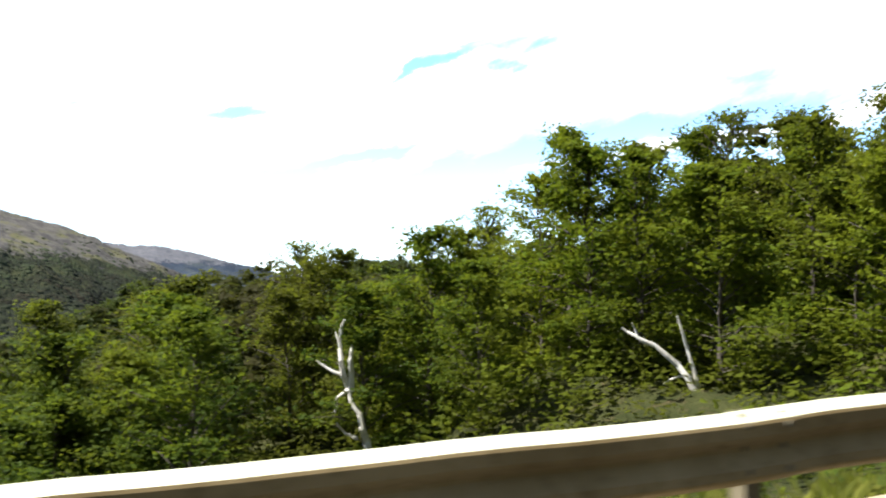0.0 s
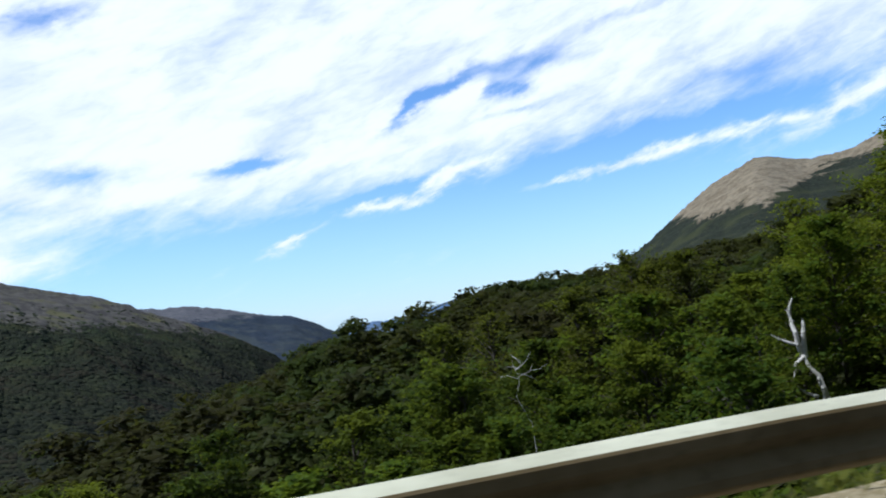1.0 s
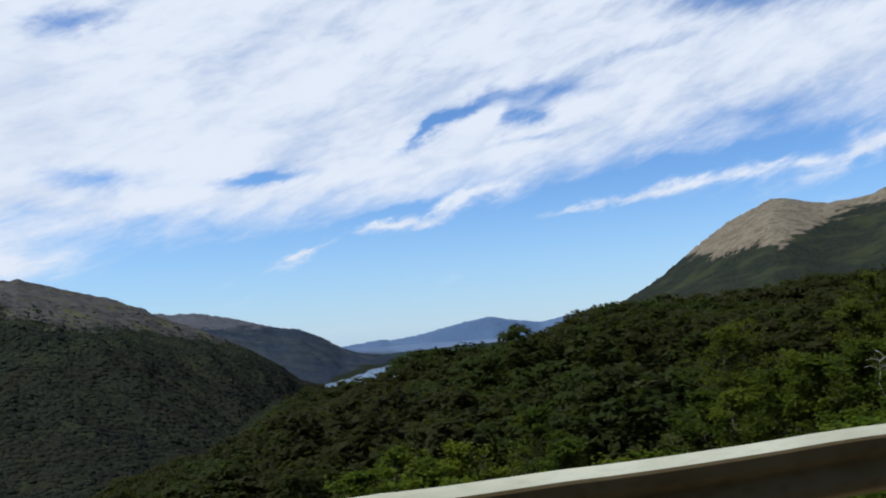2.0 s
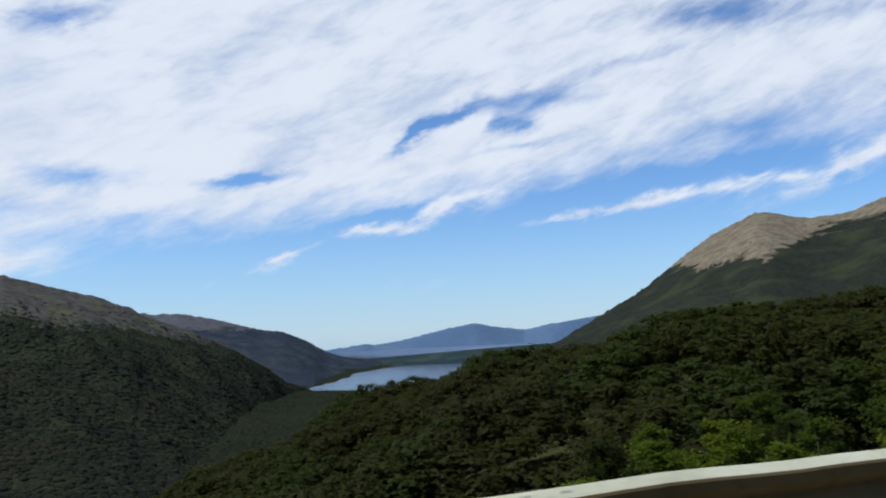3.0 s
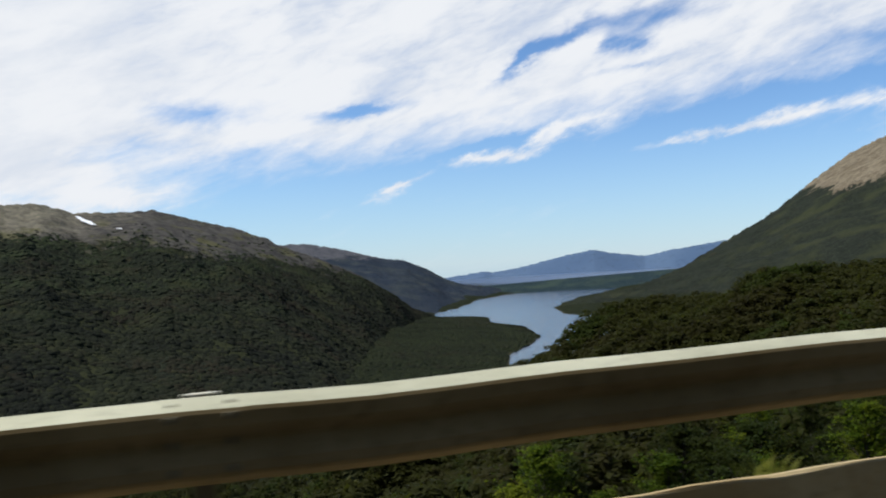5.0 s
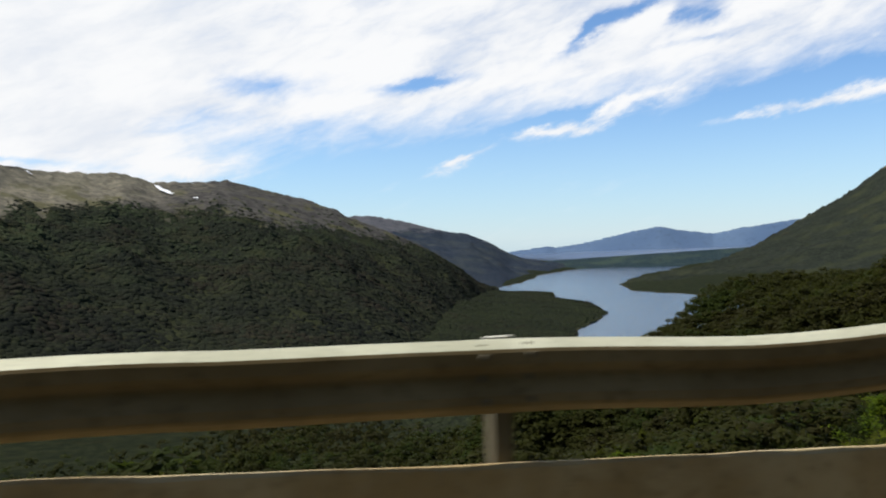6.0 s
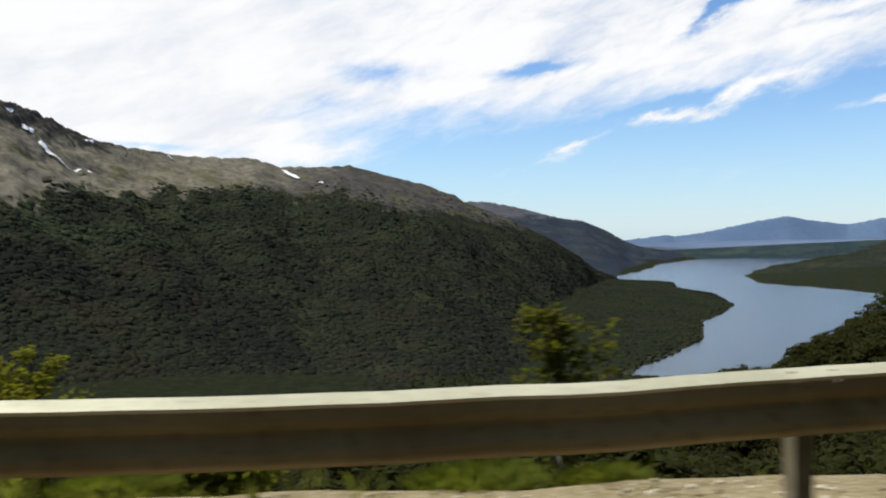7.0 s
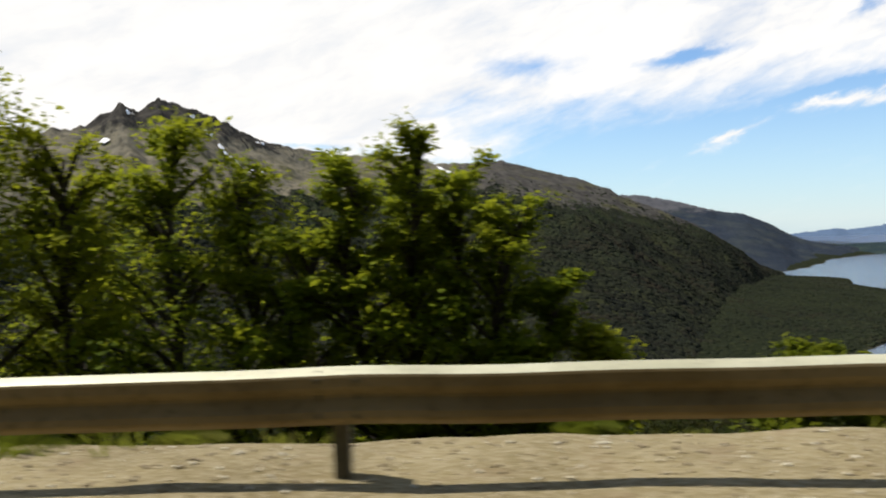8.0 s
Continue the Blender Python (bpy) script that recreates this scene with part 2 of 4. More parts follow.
LEAF_OLIVE = leaf_material("browning shrub leaves", (0.040, 0.050, 0.008), (0.085, 0.085, 0.012), (0.130, 0.095, 0.016))
BARK = mottled("beech bark", (0.045, 0.038, 0.030), (0.095, 0.084, 0.068), 6, 0.9)
DEAD_WOOD = mottled("bleached dead wood", (0.42, 0.40, 0.36), (0.62, 0.60, 0.56), 5, 0.8)
ASPHALT = mottled("asphalt", (0.045, 0.045, 0.046), (0.065, 0.064, 0.062), 2.0, 0.9, fine=40)
# one rail in two tones: shade painted on its face, sun on its lip
RAIL_SHADED = mottled("rail steel in shade brown", (0.185, 0.133, 0.060), (0.275, 0.208, 0.106), 1.1, 0.75, 0.0, 0.06, 0.004, 14, 0.12)
RAIL_LIT = mottled("rail lip in sunlit cream", (0.49, 0.48, 0.34), (0.62, 0.61, 0.45), 2.2, 0.5, 0.15, 0.06, 0.003, 14)
POST_STEEL = mottled("weathered post steel", (0.095, 0.082, 0.052), (0.155, 0.135, 0.088), 3, 0.7, 0.0)
CONCRETE = mottled("stained concrete", (0.38, 0.275, 0.13), (0.52, 0.42, 0.24), 1.6, 0.9, 0, 0.5, 0.03, 9)
RED = mottled("red sheeting", (0.52, 0.010, 0.020), (0.60, 0.016, 0.028), 4, 0.75)
WHITE = mottled("white sheeting", (0.66, 0.64, 0.52), (0.76, 0.74, 0.64), 4, 0.6)
BLACK = mottled("black paint", (0.012, 0.012, 0.012), (0.025, 0.025, 0.024), 6, 0.5)
GREEN_GRASS = leaf_material("verge grass", (0.08, 0.11, 0.015), (0.16, 0.18, 0.025), (0.24, 0.22, 0.06))
SNOW = mottled("old snow", (0.90, 0.90, 0.91), (0.95, 0.95, 0.95), 0.05, 0.7)
# the range's blue is haze put into its colour
FAR_BLUE = mottled("far range in haze blue", (0.072, 0.118, 0.200), (0.094, 0.146, 0.230), 0.004, 1.0)


def gravel_material():
    m, tree, (add, calc, mix, ramp, noise_at), out, where, finish = material("pale roadside gravel")
    stones = add("ShaderNodeTexVoronoi", Vector=where, Scale=26.0)
    big = noise_at(where, 0.7, 4, 0.6)
    colour = mix(ramp(big, 0.3, 0.7), (0.155, 0.122, 0.057), (0.24, 0.197, 0.102))
    colour = mix(ramp(stones.outputs["Color"], 0.2, 0.9, 0.0, 0.55), colour, (0.34, 0.295, 0.19))
    colour = mix(ramp(noise_at(where, 2.2, 5, 0.65), 0.52, 0.72, 0.0, 0.55), colour, (0.20, 0.145, 0.085))
    finish(colour, 0.95, 0.0, calc("ADD", stones.outputs["Distance"], calc("MULTIPLY", big, 0.5)), 0.55, 0.022)
    return m


def ground_material():
    m, tree, (add, calc, mix, ramp, noise_at), out, where, finish = material("forest floor and scrub")
    big, small = noise_at(where, 0.25, 5, 0.6), noise_at(where, 2.5, 5, 0.65)
    colour = mix(ramp(big, 0.35, 0.65), (0.030, 0.036, 0.014), (0.055, 0.058, 0.022))
    colour = mix(ramp(small, 0.5, 0.75, 0.0, 0.7), colour, (0.085, 0.065, 0.035))
    far = add("ShaderNodeVectorMath", Vector=where)
    far.operation = "LENGTH"
    crown = noise_at(where, 0.11, 3, 0.6)
    wood = mix(ramp(crown, 0.35, 0.7), (0.011, 0.0145, 0.0075), (0.022, 0.026, 0.012))
    wood = mix(ramp(noise_at(where, 0.045, 2), 0.6, 0.74, 0.0, 0.5), wood, (0.018, 0.016, 0.007))
    height = add("ShaderNodeSeparateXYZ", Vector=where).outputs[2]
    beach = calc("MULTIPLY", ramp(height, -162.4, -163.0), ramp(noise_at(where, 0.02, 3), 0.35, 0.55, 0.3, 1.0))
    wood = mix(calc("MULTIPLY", beach, 0.3), wood, (0.105, 0.095, 0.066))
    colour = mix(ramp(far.outputs["Value"], 120, 240), colour, wood)
    finish(colour, 0.95, 0.0, calc("ADD", calc("MULTIPLY", crown, 8.0), calc("ADD", big, small)), 0.8, 0.5).inputs["Specular IOR Level"].default_value = 0.02
    return m


def water_material():
    m, tree, (add, calc, mix, ramp, noise_at), out, where, finish = material("lake water")
    wind = add("ShaderNodeMapping", Vector=where, Scale=(1.0, 2.2, 1.0)).outputs[0]
    n = finish(mix(noise_at(where, 0.004, 4), (0.020, 0.042, 0.075), (0.030, 0.056, 0.095)), 0.16, 0.0, noise_at(wind, 0.25, 6, 0.7), 0.5, 0.6)
    n.inputs["Specular IOR Level"].default_value = 0.32
    return m


GRAVEL, GROUND, WATER = gravel_material(), ground_material(), water_material()

# ---- geometry helpers ----
def mesh_of(name, verts, faces, mat, smooth=False):
    me = bpy.data.meshes.new(name)
    me.from_pydata([tuple(v) for v in verts], [], faces)
    me.materials.append(mat)
    if smooth:
        me.polygons.foreach_set("use_smooth", [True] * len(me.polygons))
    me.update()
    return me


def part(name, bm, mat, parent, label="", smooth=False):
    """Links a bmesh as one mesh object under parent."""
    me = bpy.data.meshes.new(name)
    bm.to_mesh(me)
    bm.free()
    me.materials.append(mat)
    if smooth:
        me.polygons.foreach_set("use_smooth", [True] * len(me.polygons))
    ob = new(name, me)
    ob.parent = parent
    return tagged(ob, label)


def sheet(name, nu, nv, f, mat, smooth=True):
    """A grid of nu x nv quads over f(u, v) for u and v from 0 to 1."""
    verts = [f(i / nu, j / nv) for j in range(nv + 1) for i in range(nu + 1)]
    w = nu + 1
    faces = [(j * w + i, j * w + i + 1, (j + 1) * w + i + 1, (j + 1) * w + i) for j in range(nv) for i in range(nu)]
    return new(name, mesh_of(name, verts, faces, mat, smooth))


def between(x, knots):
    """Linear interpolation in a short list of (x, y)."""
    return float(np.interp(x, [k[0] for k in knots], [k[1] for k in knots]))


def ease(x, a, b):
    u = min(1.0, max(0.0, (x - a) / (b - a)))
    return u * u * (3 - 2 * u)


def fbm(x, y, z=0.0, octaves=4):
    return noise.fractal((x, y, z), 0.9, 2.1, octaves, noise_basis="PERLIN_ORIGINAL")


# ---- lie of the land: heights over the road ----
LAKE_Z = -164.0
LAKE = [(86, 880), (155, 984), (245, 1145), (298, 1355), (376, 1504), (435, 1636), (470, 1911), (422, 2111), (475, 2374), (383, 2400),
        (309, 2468), (341, 2623), (480, 2900), (654, 3420), (861, 3769), (1110, 4020), (1420, 4060), (1497, 3939), (1218, 3417), (999, 3127), (845, 2817), (741, 2594), (688, 2336),
        (670, 2195), (741, 2100), (790, 1965), (826, 1800), (900, 1500), (760, 1000), (420, 760)]


def lake_distance(x, y):
    """Distance to the shore, negative on the water."""
    inside, best = False, 1e18
    for (ax, ay), (bx, by) in zip(LAKE, LAKE[1:] + LAKE[:1]):
        if (ay > y) != (by > y) and x < (bx - ax) * (y - ay) / (by - ay) + ax:
            inside = not inside
        ux, uy = bx - ax, by - ay
        k = min(1.0, max(0.0, ((x - ax) * ux + (y - ay) * uy) / (ux * ux + uy * uy)))
        best = min(best, (ax + k * ux - x) ** 2 + (ay + k * uy - y) ** 2)
    return -math.sqrt(best) if inside else math.sqrt(best)


# the wooded slope below the road: canopy heights at a few places in plan
CANOPY = [(88, 30, 7.7), (108, 42, 9.2), (79, 29, 5.0), (69, 34, -0.4), (71, 44, 1.2), (59, 44, -3), (57, 28, -2.8), (44, 33, -5.5), (45, 62, -4),
          (70, 72, 1.5), (94, 105, 3), (125, 100, 5), (66, 128, -2.4), (47, 137, -10.8), (26, 148, -19.5), (-5, 131, -24), (20, 88, -19),
          (28, 48, -11), (8, 26, -6.5), (-20, 34, -11), (-40, 70, -36), (-45, 24, -8), (-20, 105, -32), (60, 170, -9), (120, 170, -6), (0, 190, -48), (-75, 90, -46), (-110, 120, -52), (-150, 160, -60), (-90, 60, -38), (-140, 80, -50), (-100, 200, -62), (-25, 160, -42), (-32, 135, -42), (-15, 172, -44)]
TREE_TALL = 6.4


def canopy_height(x, y):
    total = weight = 0.0
    for px, py, pz in CANOPY:
        w = 1.0 / ((x - px) ** 2 + (y - py) ** 2 + 30.0) ** 1.6
        total, weight = total + w * pz, weight + w
    return total / weight


def verge_edge(s):
    return between(s, [(-20, 4.0), (14, 4.1), (26, 4.2), (50, 4.0), (100, 3.9), (111, 4.0), (114, 4.25), (117, 4.65), (120, 4.85), (124.5, 4.95), (128, 5.3), (140, 5.4)]) + 0.15 * noise.noise((s * 0.8, 3.1, 0))


def land_height(x, y):
    s, lateral = road_place(x, y)
    # unseen uphill bank, made steep to keep sky light off the rail
    if lateral < 0:
        return -0.35 + 13 * ease(-lateral, 8.0, 14.5) + max(0.0, -lateral - 11) * 1.25 + 1.8 * ease(-lateral, 9, 14) * fbm(x * 0.12, y * 0.12)
    r = math.hypot(x, y)
    slope = canopy_height(x, y) - TREE_TALL + 2.4 * ease(r, 90, 130) + 0.8 * fbm(x * 0.06, y * 0.06)
    far = -70 - 0.22 * max(0.0, r - 200)
    slope = slope + (far - slope) * ease(r, 160, 330)
    d = lake_distance(x, y) if r > 300 else 400
    floor = LAKE_Z + (-10 if d < -30 else 9 * ease(d, -30, 12) - 7 + min(50, 0.085 * max(0, d)))
    slope = max(slope, floor) if r > 250 else slope
    edge = verge_edge(s)
    return -0.35 + (slope + 0.35) * ease(lateral, edge - 1.0, edge + 15) if lateral < edge + 15 else slope


def polar_ground(u, v):
    b = radians(-180 + 360 * u)
    r = 1.5 * (4850 / 1.5) ** v
    x, y = -math.sin(b) * r, math.cos(b) * r
    return (x, y, land_height(x, y))


ground = tagged(sheet("ground", 360, 190, polar_ground, GROUND), "wooded valley ground under the road with dark scrub", "ground", kind="structure")

lake = tagged(sheet("lake_water", 8, 8, lambda u, v: (-100 + 1900 * u, 700 + 3500 * v, LAKE_Z), WATER), "calm blue mountain lake between wooded shores", "lake", kind="structure")


def mountain(name, label, crest, reach, base, mat, nu, nv, rough=1.0, power=1.0, foot=LAKE_Z - 6, tail=500, crag=0.0, teeth=0.0, treeline=None):
    """A slope over a fan of bearings: crest = elevation by bearing, reach = its distance, base = where the slope begins. Returns its surface."""
    b0, b1 = crest[0][0], crest[-1][0]

    def f(u, v):
        deg = b0 + (b1 - b0) * u
        b = radians(deg)
        top_r, low_r = between(deg, reach), between(deg, base)
        top_h = top_r * math.tan(radians(between(deg, crest))) + EYE
        if v <= 0.88:
            k = v / 0.88
            r = low_r + (top_r - low_r) * k
            h = foot + (top_h - foot) * k ** power
            swing = math.sin(math.pi * min(1.0, k ** 1.5))
        else:
            k = (v - 0.88) / 0.12
            r = top_r + tail * k
            h = top_h - (top_h - foot) * k
            swing = 0.0
        x, y = -math.sin(b) * r, math.cos(b) * r
        h += rough * (34 * fbm(x * 0.0035 + 0.3 * y * 0.0035, y * 0.0016, 5.0, 4) * swing + 4.5 * fbm(x * 0.02, y * 0.02, 2.0) * (0.25 + swing)
                      + 2.4 * noise.noise((x * 0.12, y * 0.12, 1.0)) * (0.3 + 0.7 * swing))
        if crag and v < 0.9:
            h += crag * ease(deg, 20, 30) * ease(k, 0.5, 0.85) * (1 - ease(k, 0.95, 1.0)) * fbm(x * 0.011, y * 0.011, h * 0.01, 5)
            h += crag * 0.55 * ease(deg, 27, 31) * ease(k, 0.80, 0.92) * fbm(x * 0.045, y * 0.045, 9.0, 4)
        if teeth and v > 0.80:
            h += teeth * ease(v, 0.80, 0.87) * fbm(x * 0.042, y * 0.042, 3.0, 4)
        return (x, y, h)
    ob = tagged(sheet(name, nu, nv, f, mat), label, "mountain", kind="structure")
    if treeline:
        above = ob.data.attributes.new("above_trees", "FLOAT", "POINT")
        above.data.foreach_set("value", [j / nv / 0.88 - between(b0 + (b1 - b0) * i / nu, treeline) for j in range(nv + 1) for i in range(nu + 1)])
    return f


# greyed and blued with distance: haze put into the slopes' colours
ROCKY_SLOPE = forest_slope_material("forest under grey scree", 14, 30, (0.0115, 0.0135, 0.0100), (0.0200, 0.0235, 0.0145), (0.105, 0.096, 0.072), (0.190, 0.172, 0.128), shaded_flank=(-640, -430), line=True)
PALE_SLOPE = forest_slope_material("forest under pale ridge", -280, 34, (0.0150, 0.0182, 0.0142), (0.0230, 0.0275, 0.0190), (0.10, 0.082, 0.056), (0.175, 0.148, 0.105), 0.5, lean=-0.243)
BLUE_SLOPE = forest_slope_material("distant forest and fell in haze blue", 60, 34, (0.0195, 0.0270, 0.040), (0.027, 0.035, 0.048), (0.060, 0.062, 0.072), (0.085, 0.086, 0.094), 0.5)
SHORE_SLOPE = forest_slope_material("far shore forest in haze blue", 9000, 30, (0.017, 0.030, 0.036), (0.026, 0.041, 0.045), (0.1, 0.1, 0.1), (0.1, 0.1, 0.1), 0.5)

# share of the way up the near mountain at which its trees end, by bearing
TREELINE = [(-7.4, 1.1), (-3, 1), (0.1, 0.9), (2.6, 0.879), (5.1, 0.838), (7.6, 0.728), (10, 0.668), (13, 0.716), (14, 0.74), (15.5, 0.731), (16, 0.719), (16.7, 0.786),
            (18.6, 0.766), (20, 0.781), (21.7, 0.764), (23.2, 0.761), (23.7, 0.716), (24.4, 0.78), (25.6, 0.748), (26.3, 0.696),
            (27.2, 0.716), (28, 0.672), (28.5, 0.675), (29.9, 0.701), (31.5, 0.641), (32.3, 0.641), (33, 0.595), (34.5, 0.577), (36.8, 0.622), (40, 0.598), (75, 0.598)]
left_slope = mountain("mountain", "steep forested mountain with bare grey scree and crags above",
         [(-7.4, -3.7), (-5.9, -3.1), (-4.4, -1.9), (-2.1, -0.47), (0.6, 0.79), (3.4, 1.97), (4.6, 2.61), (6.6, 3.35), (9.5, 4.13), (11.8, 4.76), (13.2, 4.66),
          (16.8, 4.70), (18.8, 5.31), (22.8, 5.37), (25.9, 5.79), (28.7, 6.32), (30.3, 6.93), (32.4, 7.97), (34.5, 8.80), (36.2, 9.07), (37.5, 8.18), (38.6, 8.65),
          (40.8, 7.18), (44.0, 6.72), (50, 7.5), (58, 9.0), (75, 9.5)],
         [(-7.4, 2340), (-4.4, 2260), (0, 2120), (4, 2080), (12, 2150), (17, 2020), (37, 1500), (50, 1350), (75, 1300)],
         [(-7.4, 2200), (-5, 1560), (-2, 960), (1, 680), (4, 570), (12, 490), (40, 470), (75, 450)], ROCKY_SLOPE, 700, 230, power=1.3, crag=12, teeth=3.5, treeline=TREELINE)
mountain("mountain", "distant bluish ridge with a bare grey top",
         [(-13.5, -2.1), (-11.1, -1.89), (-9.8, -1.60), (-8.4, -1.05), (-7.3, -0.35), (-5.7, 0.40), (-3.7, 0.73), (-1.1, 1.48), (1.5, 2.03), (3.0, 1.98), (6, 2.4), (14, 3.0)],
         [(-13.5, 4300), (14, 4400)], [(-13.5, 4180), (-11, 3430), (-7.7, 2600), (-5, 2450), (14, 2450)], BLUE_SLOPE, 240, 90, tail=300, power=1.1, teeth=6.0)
mountain("mountain", "high ridge with pale bare rock over dark forest",
         [(-62, 9.0), (-46.7, 7.20), (-44.4, 6.42), (-42.0, 6.30), (-39.6, 6.95), (-38.8, 6.95), (-36.0, 5.74), (-33.4, 3.95), (-31.0, 2.15), (-28.0, 0.51), (-25.5, -0.90),
          (-23.7, -1.69), (-21.8, -2.34), (-19.5, -2.76), (-16.6, -3.35)],
         [(-62, 4300), (-36, 4500), (-31, 4000), (-26, 3400), (-22, 3000), (-16.6, 2720)],
         [(-62, 1900), (-35, 1850), (-28, 1950), (-24, 2150), (-20, 2400), (-16.6, 2640)], PALE_SLOPE, 320, 110, tail=350, teeth=9.0)
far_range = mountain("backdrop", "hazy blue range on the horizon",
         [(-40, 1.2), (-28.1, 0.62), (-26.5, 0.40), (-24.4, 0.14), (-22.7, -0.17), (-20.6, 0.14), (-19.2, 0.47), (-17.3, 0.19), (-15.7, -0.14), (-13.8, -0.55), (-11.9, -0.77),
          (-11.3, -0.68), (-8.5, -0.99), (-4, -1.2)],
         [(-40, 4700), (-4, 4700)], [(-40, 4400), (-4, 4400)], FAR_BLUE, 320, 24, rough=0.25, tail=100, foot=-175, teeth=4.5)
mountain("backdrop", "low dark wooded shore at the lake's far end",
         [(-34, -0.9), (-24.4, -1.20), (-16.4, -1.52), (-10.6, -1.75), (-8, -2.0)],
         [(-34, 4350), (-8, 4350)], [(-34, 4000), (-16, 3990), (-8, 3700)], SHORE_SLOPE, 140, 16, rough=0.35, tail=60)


def mist_bank():
    """A veil sheet painted as mist on the far lake, between the low shore and the range."""
    m, tree, (add, calc, mix, ramp, noise_at), out, where, finish = material("pale lake mist")
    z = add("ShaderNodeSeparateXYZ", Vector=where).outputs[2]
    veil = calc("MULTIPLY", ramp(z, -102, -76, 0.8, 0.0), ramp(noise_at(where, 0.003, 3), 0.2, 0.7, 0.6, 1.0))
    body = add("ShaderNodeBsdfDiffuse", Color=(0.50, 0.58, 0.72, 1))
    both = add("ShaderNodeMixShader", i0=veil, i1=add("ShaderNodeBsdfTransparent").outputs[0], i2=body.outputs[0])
    tree.links.new(both.outputs[0], out.inputs["Surface"])

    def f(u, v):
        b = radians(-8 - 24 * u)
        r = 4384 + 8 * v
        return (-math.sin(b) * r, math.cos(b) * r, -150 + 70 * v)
    tagged(sheet("backdrop", 60, 6, f, m), "pale sheet painted as mist over the far lake", "mist", kind="structure")


mist_bank()


def crown_blobs(name, label, spots, mat, lo, hi, seed, tall=0.34):
    """Rounded uneven tree tops for slopes far off, joined into one mesh. spots: places, each with the slope of the ground along x and y."""
    rng = random.Random(seed)
    shapes = []
    for k in range(12):
        bm = bmesh.new()
        bmesh.ops.create_icosphere(bm, subdivisions=1, radius=1.0)
        bmesh.ops.transform(bm, matrix=Euler((rng.uniform(0, 6), rng.uniform(0, 6), 0)).to_matrix().to_4x4(), verts=bm.verts)
        shapes.append(([v.co * rng.uniform(0.7, 1.25) for v in bm.verts], [[v.index for v in f.verts] for f in bm.faces]))
        bm.free()
    verts, faces = [], []
    for x, y, z, dx, dy in spots:
        r = lo + (hi - lo) * rng.random() ** 1.5
        vs, fs = shapes[rng.randrange(12)]
        o = len(verts)
        verts += [(x + v.x * r, y + v.y * r, z - r * 0.14 + v.z * r * tall + (v.x * dx + v.y * dy) * r) for v in vs]
        faces += [[i + o for i in f] for f in fs]
    tagged(new(name, mesh_of(name, verts, faces, mat, True)), label, "woodland", kind="stuff")


def far_woods():
    rng = random.Random(11)
    spots = []
    while len(spots) < 14000:
        b, r = radians(rng.uniform(-17, 14)), math.sqrt(rng.uniform(300 ** 2, 2300 ** 2))
        x, y = -math.sin(b) * r, math.cos(b) * r
        z = land_height(x, y)
        if z > LAKE_Z + 0.5 and lake_distance(x, y) > 2:
            spots.append((x, y, z, 0.0, 0.0))
    crown_blobs("valley_wood", "dark beech forest on the valley floor and the lake's peninsula", spots, LEAF_FAR, 2.6, 6.8, 4, 0.36)


def slope_woods():
    """Single crowns all over the wooded part of the near mountain."""
    rng = random.Random(12)
    spots = []
    while len(spots) < 34000:
        deg, k = -7.0 + 55 * rng.random() ** 0.9, rng.random() ** 0.75
        line = between(deg, TREELINE) + 0.05 * fbm(deg * 1.1, k * 3, 1.0) + (0.018 if deg > 15 else 0.075) * rng.gauss(0, 1)
        if k > line or k > 0.985:
            continue
        p = left_slope((deg + 7.4) / 82.4, k * 0.88)
        if p[2] > LAKE_Z + 2:
            side = Vector(left_slope((deg + 8.2) / 82.4, k * 0.88)) - Vector(p)
            rise = Vector(left_slope((deg + 7.4) / 82.4, (k + 0.015) * 0.88)) - Vector(p)
            up = side.cross(rise)
            spots.append((*p, max(-0.8, min(0.8, -up.x / up.z)), max(-0.8, min(0.8, -up.y / up.z))))
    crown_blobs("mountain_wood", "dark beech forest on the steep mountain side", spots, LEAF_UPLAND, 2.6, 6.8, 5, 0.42)


